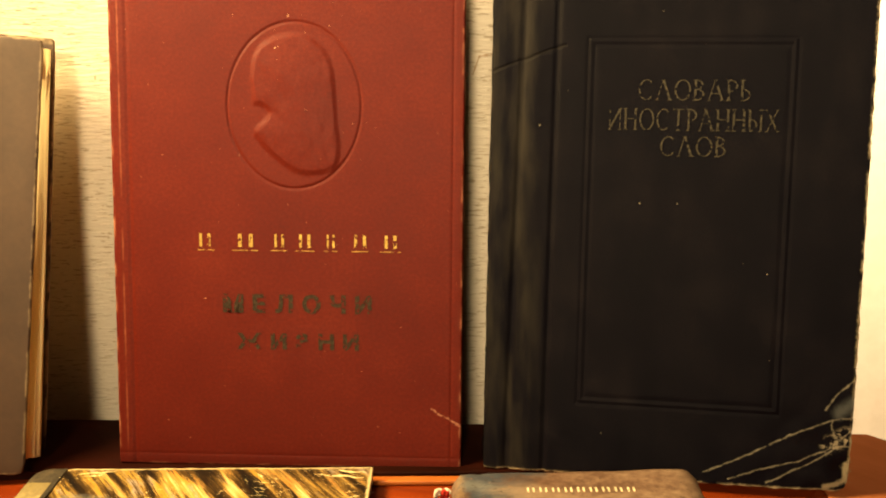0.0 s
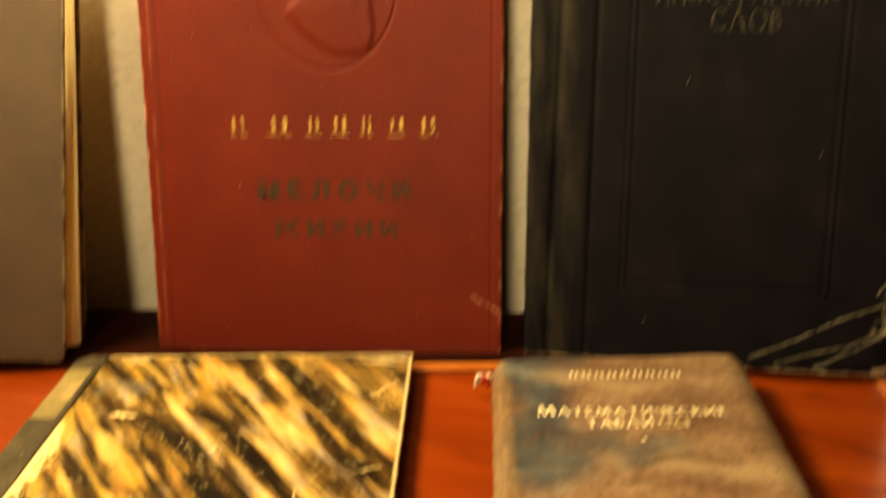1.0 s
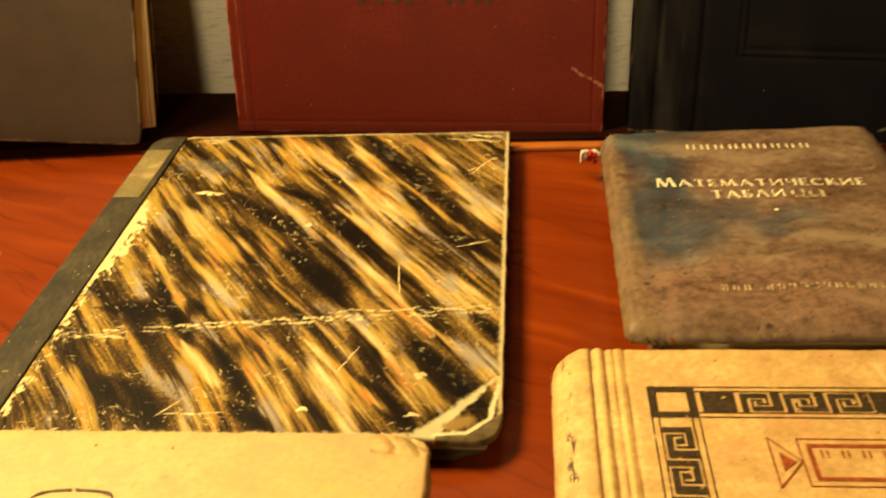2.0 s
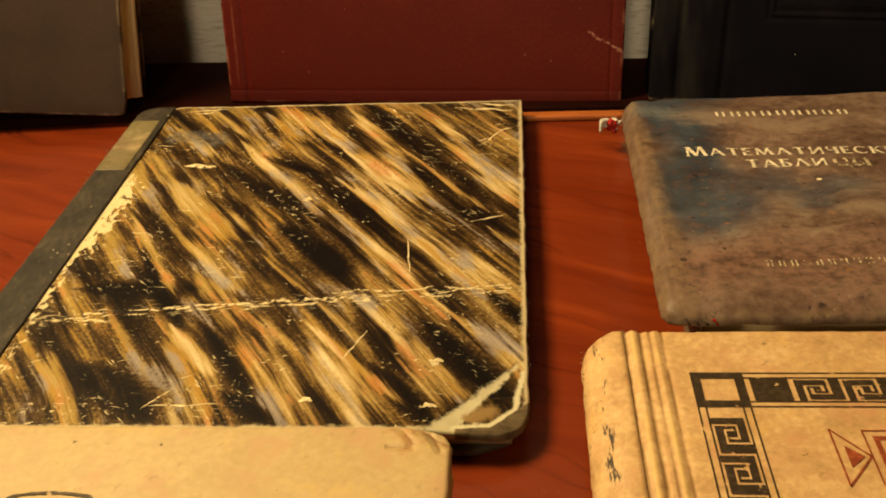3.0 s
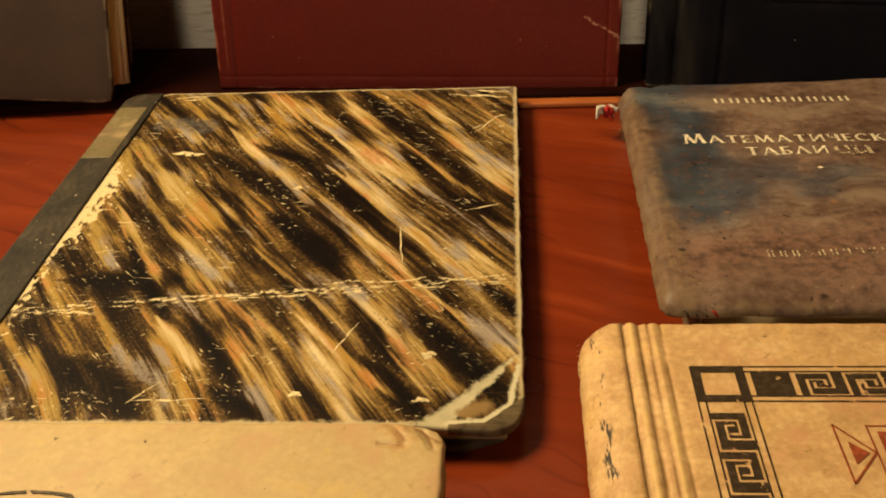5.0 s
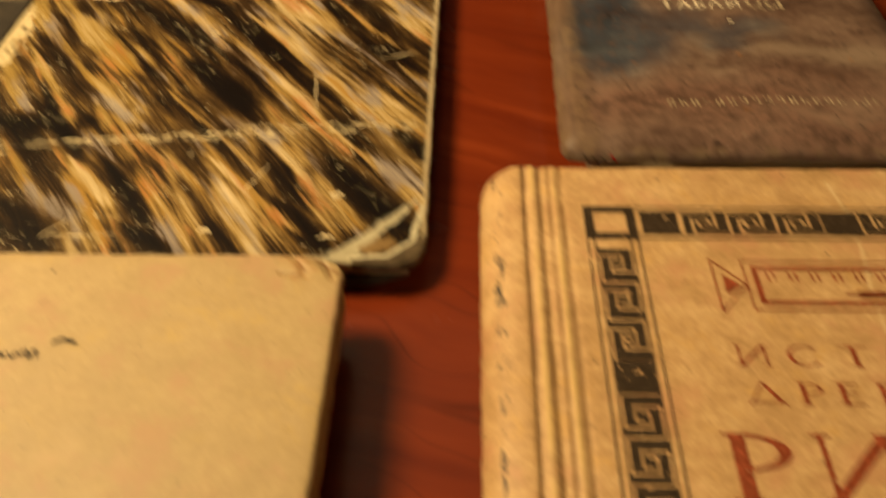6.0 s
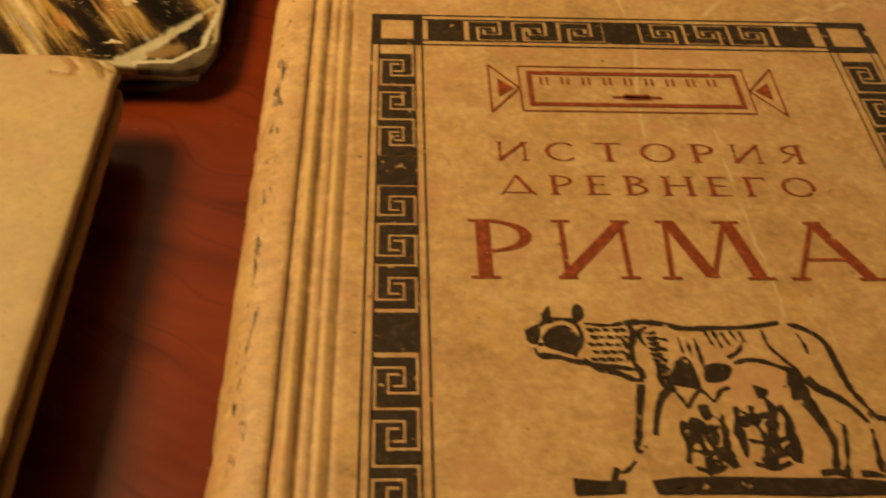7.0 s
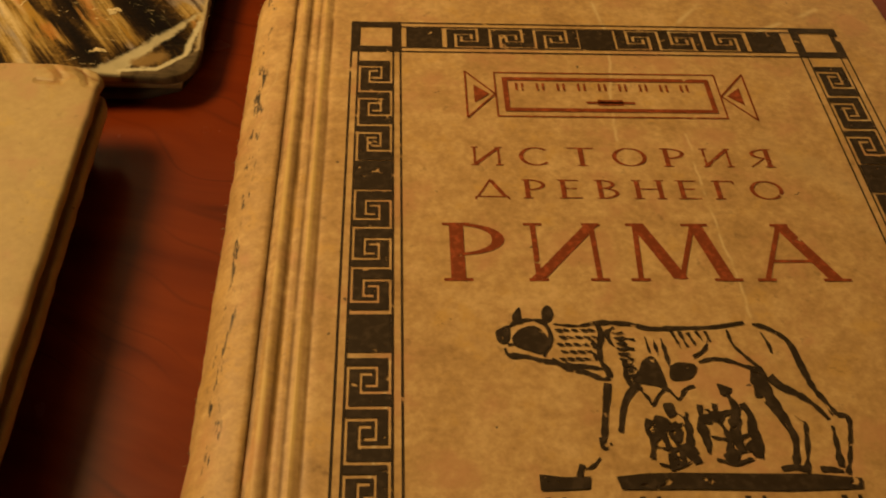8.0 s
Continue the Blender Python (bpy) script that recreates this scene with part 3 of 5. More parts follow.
def plate(w, h, z0, z1, nx=24, ny=32, edge=0.0008, corner=(0.002,) * 4, shape=None, rough=0.0, seed=0.0, fine_x=(), fine_y=()):
    """A board with rounded edges and corners (radii: lower left, lower right, upper right, upper left).
    shape(x, y) adds height to both faces; rough frays the outline."""
    bm = bmesh.new()
    xs, ys = spaced(w, nx, edge, fine_x), spaced(h, ny, edge, fine_y)
    depth = z1 - z0

    def spot(x, y):
        e = min(x, w - x, y, h - y)
        px, py = x, y
        for k, (cx, cy) in enumerate(((0, 0), (w, 0), (w, h), (0, h))):
            r = corner[k]
            dx, dy = abs(x - cx), abs(y - cy)
            if dx < r and dy < r:
                a, b = 1 - dx / r, 1 - dy / r
                a, b = a * math.sqrt(1 - b * b / 2), b * math.sqrt(1 - a * a / 2)
                px = cx + (r - a * r) * (1 if cx == 0 else -1)
                py = cy + (r - b * r) * (1 if cy == 0 else -1)
        if rough and e < edge * 1.01:
            d = noise.noise((x * 260 + seed, y * 260, seed)) + 0.6 * noise.noise((x * 900, y * 900, seed))
            px += d * rough * (1 - e / edge * 0.5) * (0 if 0.01 < x < w - 0.01 else 1)
            py += d * rough * (1 - e / edge * 0.5) * (0 if 0.01 < y < h - 0.01 else 1)
        k = min(1.0, e / edge)
        drop = min(edge, depth / 2) * (1 - math.sqrt(max(0.0, 1 - (1 - k) ** 2)))
        lift = shape(x, y) if shape else 0.0
        return px, py, drop, lift
    top, low = [], []
    for y in ys:
        rt, rl = [], []
        for x in xs:
            px, py, drop, lift = spot(x, y)
            rt.append(bm.verts.new((px, py, z1 - drop + lift)))
            rl.append(bm.verts.new((px, py, z0 + drop + lift)))
        top.append(rt), low.append(rl)
    for j in range(len(ys) - 1):
        for i in range(len(xs) - 1):
            bm.faces.new((top[j][i], top[j][i + 1], top[j + 1][i + 1], top[j + 1][i]))
            bm.faces.new((low[j][i], low[j + 1][i], low[j + 1][i + 1], low[j][i + 1]))
    ring = [(0, i) for i in range(len(xs))] + [(j, len(xs) - 1) for j in range(1, len(ys))] + [(len(ys) - 1, i) for i in range(len(xs) - 2, -1, -1)] + [(j, 0) for j in range(len(ys) - 2, 0, -1)]
    for (a, b), (c, d) in zip(ring, ring[1:] + ring[:1]):
        bm.faces.new((low[a][b], low[c][d], top[c][d], top[a][b]))
    return bm


def spine_strip(h, thick, bulge, x0, wall=0.0012, turns=14, rows=30, fray=0.0006, seed=1.0, shoulder=0.0):
    """A rounded spine: half an ellipse from the back board to the front board, bulging to -x."""
    bm = bmesh.new()
    outer, inner = [], []
    for j in range(rows + 1):
        y = h * j / rows
        ro, ri = [], []
        for k in range(turns + 1):
            a = math.pi * k / turns
            n = (noise.noise((y * 180, k * 0.7, seed)) * 0.45 + noise.noise((y * 900, k * 1.3, seed)) * 0.35) * fray
            end = noise.noise((k * 2.1, j * 9.0, seed)) * fray if j in (0, rows) else 0
            fall = shoulder * (1 - math.sqrt(max(0.0, 1 - math.sin(a) ** 2 * 0.96))) * j / rows
            end -= fall
            ro.append(bm.verts.new((x0 - (bulge + n) * math.sin(a), y + end, thick / 2 - thick / 2 * math.cos(a))))
            ri.append(bm.verts.new((x0 - (bulge - wall) * math.sin(a), y + end, thick / 2 - (thick / 2 - wall) * math.cos(a))))
        outer.append(ro), inner.append(ri)
    for j in range(rows):
        for k in range(turns):
            bm.faces.new((outer[j][k], outer[j + 1][k], outer[j + 1][k + 1], outer[j][k + 1]))
            bm.faces.new((inner[j][k], inner[j][k + 1], inner[j + 1][k + 1], inner[j + 1][k]))
        for k in (0, turns):
            bm.faces.new((outer[j][k], inner[j][k], inner[j + 1][k], outer[j + 1][k]))
    for k in range(turns):
        for j in (0, rows):
            bm.faces.new((outer[j][k], outer[j][k + 1], inner[j][k + 1], inner[j][k]))
    bmesh.ops.recalc_face_normals(bm, faces=bm.faces[:])
    return bm


def page_block(x0, y0, z0, x1, y1, z1, seed=0.0, sag=0.0006, drop=0.0, fan=0.0, fan_top=0.0):
    """A block of leaves whose edges waver a little from sheet to sheet."""
    bm = bmesh.new()
    n = max(6, int((z1 - z0) / 0.0007))
    rings = []
    for k in range(n + 1):
        z = z0 + (z1 - z0) * k / n
        d = noise.noise((k * 0.9, seed, 0)) * sag + (sag if k % 2 else 0) * 0.3
        low, high = fan * (1 - k / n), fan_top * (1 - k / n)
        e = noise.noise((k * 0.9, seed, 5)) * sag
        rings.append([bm.verts.new(p) for p in ((x0, y0 + e, z), (x1 + d + low, y0 + e, z), (x1 + d + high, y1 - e, z - drop * k / n), (x0, y1 - e, z - drop * k / n))])
    for a, b in zip(rings, rings[1:]):
        for i in range(4):
            bm.faces.new((a[i], a[(i + 1) % 4], b[(i + 1) % 4], b[i]))
    bm.faces.new(rings[0][::-1])
    bm.faces.new(rings[-1])
    return bm




def rects(items, z, rise=0.00006):
    """Flat ink from rectangles (x0, y0, x1, y1)."""
    bm = bmesh.new()
    for x0, y0, x1, y1 in items:
        vs = [bm.verts.new((x, y, z + rise)) for x, y in ((x0, y0), (x1, y0), (x1, y1), (x0, y1))]
        bm.faces.new(vs)
    return bm


def shapes(polys, z, rise=0.00006):
    """Flat ink from closed outlines."""
    bm = bmesh.new()
    for poly in polys:
        bm.faces.new([bm.verts.new((x, y, z + rise)) for x, y in poly])
    bmesh.ops.triangulate(bm, faces=bm.faces[:])
    return bm


def band(points, widths, wob=0.0, seed=0.0):
    """The outline of a brush stroke along points, as wide as widths say at its ends and middle."""
    left, right = [], []
    n = len(points)
    for k, (x, y) in enumerate(points):
        ax, ay = points[max(0, k - 1)]
        bx, by = points[min(n - 1, k + 1)]
        l = math.hypot(bx - ax, by - ay) or 1
        nx, ny = -(by - ay) / l, (bx - ax) / l
        s = k / (n - 1) * (len(widths) - 1)
        i = min(int(s), len(widths) - 2)
        w = (widths[i] + (widths[i + 1] - widths[i]) * (s - i)) / 2
        w += wob * noise.noise((x * 700, y * 700, seed))
        left.append((x + nx * w, y + ny * w)), right.append((x - nx * w, y - ny * w))
    return left + right[::-1]


def curve_points(ctrl, n=14):
    """A smooth run of points through control points."""
    out = []
    c = [ctrl[0], *ctrl, ctrl[-1]]
    for i in range(1, len(c) - 2):
        for k in range(n):
            t = k / n
            p = []
            for d in (0, 1):
                p0, p1, p2, p3 = c[i - 1][d], c[i][d], c[i + 1][d], c[i + 2][d]
                p.append(0.5 * (2 * p1 + (p2 - p0) * t + (2 * p0 - 5 * p1 + 4 * p2 - p3) * t * t + (3 * p1 - p0 - 3 * p2 + p3) * t ** 3))
            out.append(tuple(p))
    return out + [ctrl[-1]]


def ellipse(cx, cy, rx, ry, turn=0.0, n=28):
    c, s = math.cos(radians(turn)), math.sin(radians(turn))
    return [(cx + rx * math.cos(a) * c - ry * math.sin(a) * s, cy + rx * math.cos(a) * s + ry * math.sin(a) * c) for a in (math.tau * k / n for k in range(n))]


def glyph(ch, weight):
    """A letter of the built-in font as points and faces, height 1 from the base line."""
    cu = bpy.data.curves.new("letter", "FONT")
    cu.body, cu.size, cu.offset, cu.resolution_u = ch, 1.0, weight, 4
    ob = bpy.data.objects.new("letter", cu)
    scene.collection.objects.link(ob)
    dg = bpy.context.evaluated_depsgraph_get()
    me = bpy.data.meshes.new_from_object(ob.evaluated_get(dg))
    pts = [tuple(v.co)[:2] for v in me.vertices]
    faces = [tuple(p.vertices) for p in me.polygons]
    bpy.data.objects.remove(ob), bpy.data.curves.remove(cu), bpy.data.meshes.remove(me)
    return pts, faces


CAP = max(p[1] for p in glyph("\u041d", 0.0)[0])


def lettering(text, x0, x1, y0, y1, z, weight=0.0, serif=0.0, gap=0.22, shrink=()):
    """A line of capitals with small serifs, filling the rectangle, one mesh a letter. shrink: letters that are drawn smaller."""
    cells, run = [], 0.0
    for k, ch in enumerate(text):
        if ch == " ":
            run += 0.45
            continue
        pts, faces = glyph(ch, weight)
        lo, hi = min(p[0] for p in pts), max(p[0] for p in pts)
        s = (1.0 if k not in shrink else 0.8) / CAP
        sx = s
        pts = [((p[0] - lo) * sx, p[1] * s) for p in pts]
        marks = []
        if serif:
            for level in (0.0, s * CAP):
                on = sorted({round(p[0], 3) for p in pts if abs(p[1] - level) < 0.012})
                k2 = 0
                while k2 < len(on) - 1:
                    a, b = on[k2], on[k2 + 1]
                    if b - a < 0.3:
                        t = serif * 0.55
                        marks.append((a - serif, level if level == 0 else level - t, b + serif, level + t if level == 0 else level))
                        k2 += 2
                    else:
                        k2 += 1
        cells.append((run, pts, faces, marks))
        run += (hi - lo) * sx + gap
    run -= gap
    kx, ky = (x1 - x0) / run, y1 - y0
    out = []
    for off, pts, faces, marks in cells:
        bm = bmesh.new()
        vs = [bm.verts.new((x0 + (off + px) * kx, y0 + py * ky, z)) for px, py in pts]
        for f in faces:
            try:
                bm.faces.new([vs[i] for i in f])
            except ValueError:
                pass
        for a, b, c, d in marks:
            q = [bm.verts.new((x0 + (off + px) * kx, y0 + py * ky, z + 0.00002)) for px, py in ((a, b), (c, b), (c, d), (a, d))]
            bm.faces.new(q)
        out.append(bm)
    return out


def arc(cx, cy, rx, ry, a0, a1, n=16):
    return [(cx + rx * math.cos(radians(a0 + (a1 - a0) * k / n)), cy + ry * math.sin(radians(a0 + (a1 - a0) * k / n))) for k in range(n + 1)]


# capitals as pen strokes: kind (thin, thick, round) and its points; the first number is the letter's width
ROMAN = {}
ROMAN["\u0420"] = 0.60, ("thick", (0.1, 0), (0.1, 1)), ("round", *arc(0.12, 0.71, 0.44, 0.26, 88, -88))
ROMAN["\u0418"] = 0.86, ("thin", (0.1, 1), (0.1, 0)), ("thick", (0.1, 0.05), (0.76, 0.96)), ("thin", (0.76, 1), (0.76, 0))
ROMAN["\u041c"] = 1.14, ("thin", (0.08, 0), (0.14, 1)), ("thick", (0.17, 0.98), (0.52, 0.04)), ("thin", (0.53, 0.03), (0.80, 0.98)), ("thick", (0.82, 1), (1.04, 0))
ROMAN["\u0410"] = 0.92, ("thin", (0.06, 0), (0.40, 1)), ("thick", (0.41, 0.97), (0.84, 0)), ("bar", (0.18, 0.34), (0.68, 0.34))
ROMAN["\u0421"] = 0.84, ("round", *arc(0.45, 0.5, 0.40, 0.47, 45, 318, 22))
ROMAN["\u0422"] = 0.80, ("thick", (0.4, 0), (0.4, 0.98)), ("bar", (0.03, 0.965), (0.77, 0.965))
ROMAN["\u041e"] = 0.94, ("round", *arc(0.47, 0.5, 0.42, 0.47, 0, 360, 28))
ROMAN["\u042f"] = 0.66, ("thick", (0.55, 0), (0.55, 1)), ("round", *arc(0.53, 0.73, 0.40, 0.24, 92, 268)), ("bar", (0.44, 0.49), (0.03, 0.02))
ROMAN["\u0414"] = 0.96, ("bar", (0.09, 0.10), (0.46, 1)), ("thick", (0.46, 0.96), (0.84, 0.10)), ("bar", (0.03, 0.08), (0.93, 0.08)), ("bar", (0.04, 0.08), (0.02, -0.06)), ("bar", (0.92, 0.08), (0.95, -0.06))
ROMAN["\u0415"] = 0.62, ("thick", (0.1, 0), (0.1, 1)), ("bar", (0.1, 0.965), (0.55, 0.965)), ("bar", (0.1, 0.53), (0.48, 0.53)), ("bar", (0.1, 0.035), (0.60, 0.035))
ROMAN["\u0412"] = 0.64, ("thick", (0.1, 0), (0.1, 1)), ("round", *arc(0.12, 0.76, 0.36, 0.21, 90, -90)), ("round", *arc(0.12, 0.29, 0.44, 0.26, 90, -90))
ROMAN["\u041d"] = 0.84, ("thick", (0.1, 0), (0.1, 1)), ("thick", (0.74, 0), (0.74, 1)), ("bar", (0.1, 0.52), (0.74, 0.52))
ROMAN["\u0413"] = 0.60, ("thick", (0.1, 0), (0.1, 1)), ("bar", (0.1, 0.965), (0.58, 0.965)), ("bar", (0.57, 0.965), (0.58, 0.82))
ROMAN["\u041b"] = 0.90, ("thin", (0.06, 0), (0.40, 1)), ("thick", (0.41, 0.97), (0.82, 0))
ROMAN["\u042c"] = 0.58, ("thick", (0.1, 0), (0.1, 1)), ("round", *arc(0.12, 0.29, 0.40, 0.26, 90, -90))
ROMAN["\u042b"] = 0.92, *ROMAN["\u042c"][1:], ("thick", (0.80, 0), (0.80, 1))
ROMAN["\u0425"] = 0.84, ("thick", (0.1, 1), (0.74, 0)), ("thin", (0.74, 1), (0.1, 0))

ROMAN["\u0427"] = 0.76, ("thick", (0.64, 0), (0.64, 1)), ("bar", (0.12, 1), (0.12, 0.58)), ("bar", (0.12, 0.52), (0.64, 0.48)), ("bar", (0.02, 0.97), (0.22, 0.97))
ROMAN["\u041a"] = 0.74, ("thick", (0.1, 0), (0.1, 1)), ("thin", (0.14, 0.46), (0.60, 1)), ("thick", (0.26, 0.56), (0.66, 0))
ROMAN["\u0411"] = 0.64, ("thick", (0.1, 0), (0.1, 1)), ("bar", (0.1, 0.965), (0.56, 0.965)), ("round", *arc(0.12, 0.29, 0.44, 0.26, 90, -90))
ROMAN["\u0426"] = 0.84, ("thick", (0.1, 0), (0.1, 1)), ("thick", (0.70, 0), (0.70, 1)), ("bar", (0.1, 0.03), (0.84, 0.03)), ("bar", (0.82, 0.05), (0.84, -0.16))


def roman(text, x0, x1, y0, y1, z, thin, thick, gap):
    """A line of drawn roman capitals with serifs, filling the rectangle, one mesh a letter."""
    total = sum(ROMAN[ch][0] for ch in text) + gap * (len(text) - 1)
    kx, ky = (x1 - x0) / total, y1 - y0
    out = []
    run, level = 0.0, 0

    def fill(poly):
        nonlocal level
        level += 1
        vs = [bm.verts.new((x0 + (run + px) * kx, y0 + py * ky, z + level * 0.0000008)) for px, py in poly]
        return vs
    for ch in text:
        bm = bmesh.new()
        wide, *strokes = ROMAN[ch]
        for kind, *pts in strokes:
            if kind == "round":
                left, right = [], []
                for k, (px, py) in enumerate(pts):
                    ax, ay = pts[max(0, k - 1)]
                    bx, by = pts[min(len(pts) - 1, k + 1)]
                    l = math.hypot(bx - ax, by - ay)
                    nx, ny = -(by - ay) / l, (bx - ax) / l
                    w = (thin * 0.8 + (thick - thin * 0.8) * abs(nx) ** 1.5) / 2
                    left.append((px + nx * w, py + ny * w)), right.append((px - nx * w, py - ny * w))
                a, b = fill(left), fill(right)
                for k in range(len(a) - 1):
                    bm.faces.new((a[k], a[k + 1], b[k + 1], b[k]))
                continue
            (ax, ay), (bx, by) = pts
            w = {"thin": thin, "thick": thick, "bar": thin * 0.9}[kind] / 2
            if kind == "bar" and abs(ay - by) < 0.2 * abs(ax - bx) + 1e-6:
                bm.faces.new(fill([(ax, ay - w), (bx, by - w), (bx, by + w), (ax, ay + w)]))
            else:
                w *= 1.15
                bm.faces.new(fill([(ax - w, ay), (ax + w, ay), (bx + w, by), (bx - w, by)]))
            if kind != "bar":
                for px, py in pts:
                    if py in (0, 1):
                        s = w + 0.075
                        lo, hi = (0, 0.045) if py == 0 else (0.955, 1)
                        bm.faces.new(fill([(px - s, lo), (px + s, lo), (px + s, hi), (px - s, hi)]))
        run += wide + gap
        bm.normal_update()
        for f in bm.faces:
            if f.normal.z < 0:
                f.normal_flip()
        out.append(bm)
    return out


def letters(line, material, parent, label):
    for bm in line:
        part("letter", bm, material, parent, label)


def marks(name, items, z, material, parent, label=""):
    """Rectangles of ink, each a part."""
    for item in items:
        part(name, rects([item], z), material, parent, label)


def tube(points, r, sides=6):
    bm = bmesh.new()
    rings = []
    for k, p in enumerate(points):
        a, b = Vector(points[max(0, k - 1)]), Vector(points[min(len(points) - 1, k + 1)])
        q = (b - a).to_track_quat("Z", "X")
        rings.append([bm.verts.new(Vector(p) + q @ Vector((r * math.cos(math.tau * i / sides), r * math.sin(math.tau * i / sides), 0))) for i in range(sides)])
    for a, b in zip(rings, rings[1:]):
        for i in range(sides):
            bm.faces.new((a[i], a[(i + 1) % sides], b[(i + 1) % sides], b[i]))
    bm.faces.new(rings[0][::-1]), bm.faces.new(rings[-1])
    return bm


# ---------------------------------------------------------------- room and table
WALL = mat_wall()
WOOD = mat_table()
WALL_Y = 0.486


def slab(name, dims, material, label, category="wall"):
    ob = mesh_object(name, box(*dims), material, smooth=False)
    return tagged(ob, label, category, kind="structure")


slab("wall_north", (-2.0, WALL_Y, -0.76, 0.222, WALL_Y + 0.12, 1.95), WALL, "cream wallpaper with a fine horizontal rib")
ROOM = mat_plain_cloth("painted_plaster", (0.085, 0.069, 0.053), (0.12, 0.098, 0.076), 0.8)
PALE = mat_plain_cloth("pale_plaster", (0.66, 0.60, 0.52), (0.74, 0.68, 0.60), 0.8)
slab("wall_hall", (-2.12, 1.70, -0.76, 2.12, 1.82, 1.95), PALE, "plain pale wall of the hall beyond")
slab("wall_south", (-2.12, -2.72, -0.76, 2.12, -2.60, 1.95), ROOM, "plain plaster wall")
slab("wall_west", (-2.12, -2.60, -0.76, -2.0, 1.70, 1.95), ROOM, "plain plaster wall")
slab("wall_east", (2.0, -2.60, -0.76, 2.12, 1.70, 1.95), ROOM, "plain plaster wall")
slab("ceiling", (-2.12, -2.72, 1.95, 2.12, 1.82, 2.07), ROOM, "plain pale ceiling", "ceiling")
slab("floor", (-2.12, -2.72, -0.88, 2.12, 1.82, -0.76), mat_plain_cloth("floor_boards", (0.10, 0.055, 0.028), (0.17, 0.10, 0.05), 0.5), "brown wooden floor", "floor")


def prism(outline, z0, z1, bevel):
    bm = bmesh.new()
    bot = [bm.verts.new((x, y, z0)) for x, y in outline]
    top = [bm.verts.new((x, y, z1)) for x, y in outline]
    n = len(outline)
    bm.faces.new(bot[::-1]), bm.faces.new(top)
    for i in range(n):
        bm.faces.new((bot[i], bot[(i + 1) % n], top[(i + 1) % n], top[i]))
    if bevel:
        bmesh.ops.bevel(bm, geom=[e for e in bm.edges if abs(e.verts[0].co.z - e.verts[1].co.z) < 1e-6], offset=bevel, segments=3, profile=0.5, affect="EDGES")
    return bm


BACK = [(0.62, 0.300), (0.262, 0.428), (0.2330, 0.4572), (-0.143, 0.4714), (-0.75, 0.4714)]
table = thing("table", pose(0, 0, 0), "glossy reddish mahogany table with a low raised back board", "table")
part("tabletop", prism([(-0.75, -0.35), (0.62, -0.35), *BACK], -0.026, 0.0, 0.002), WOOD, table, smooth=False)
# Dark wood with the shade behind the upright books mixed into its colour.
part("back_board", prism([(-0.75, 0.3560), (-0.1456, 0.4205), (-0.1400, 0.4172), (0.1935, 0.4172), (0.1950, 0.4586), *BACK[3:]], 0.0002, 0.004, 0.0008), mat_table("shaded_dark_mahogany", ((0.3, (0.008, 0.0014, 0.0006)), (0.5, (0.014, 0.0022, 0.0009)), (0.75, (0.024, 0.0042, 0.0014))), 0.0), table, "mahogany back board, shade behind the books in its dark colour", smooth=False)
# Strip lighter than the table: light caught by the board's edge, as colour.
part("edge_strip", box(-0.14, 0.4122, 0.0003, 0.1930, 0.4169, 0.0024, 0.0005), mat_lit_edge(), table, "wooden lipping, catch of light put into its lighter colour")
# Added sheet: no reflection, and the corner's light painted as lighter brown.
part("back_corner", prism([(0.1900, 0.330), (0.3500, 0.330), (0.2910, 0.396), (0.2605, 0.4265), (0.2322, 0.4564), (0.1956, 0.4578)], 0.0002, 0.0012, 0.0004), mat_dull_wood(), table, "added matte brown sheet, light put into its colour", smooth=False)
for lx, ly in ((-0.70, -0.30), (0.57, -0.30), (-0.70, 0.42), (0.57, 0.27)):
    part("leg", box(lx - 0.025, ly - 0.025, -0.76, lx + 0.025, ly + 0.025, -0.026, 0.004), WOOD, table)


def standing(x, y, z, yaw, lean, roll=0.0):
    """The pose of a book that stands with its lower front edge's left end at the given place: local x along the cover, y up the cover, z out of it."""
    return pose(x, y, z, 0, 0, yaw) @ pose(0, 0, 0, 90 - lean, 0, 0) @ pose(0, 0, 0, 0, 0, roll)


BOOKS = "old books on the table"

# ---------------------------------------------------------------- red book
RW, RH, RT = 0.150, 0.222, 0.020


MEDAL = (0.0785, 0.1560, 0.0284, 0.0347)   # the oval's middle and half axes
# the plain raised mass: its outline in units of the half axes
MASS = [(-0.63, 0.00), (-0.66, 0.46), (-0.50, 0.74), (-0.16, 0.88), (0.22, 0.86), (0.48, 0.68), (0.61, 0.42), (0.64, 0.08), (0.66, -0.20), (0.70, -0.52), (0.58, -0.79), (0.00, -0.82), (-0.62, -0.36), (-0.40, -0.09)]


MASS = curve_points(MASS + MASS[:1], 4)[:-1]


def mass_depth(u, v):
    """How far inside the outline a place lies (negative outside)."""
    best, inside = 9.0, False
    for (ax, ay), (bx, by) in zip(MASS, MASS[1:] + MASS[:1]):
        dx, dy = bx - ax, by - ay
        k = min(1.0, max(0.0, ((u - ax) * dx + (v - ay) * dy) / (dx * dx + dy * dy)))
        best = min(best, math.hypot(u - ax - k * dx, v - ay - k * dy))
        if (ay > v) != (by > v) and u < ax + (v - ay) / (by - ay) * dx:
            inside = not inside
    return best if inside else -best


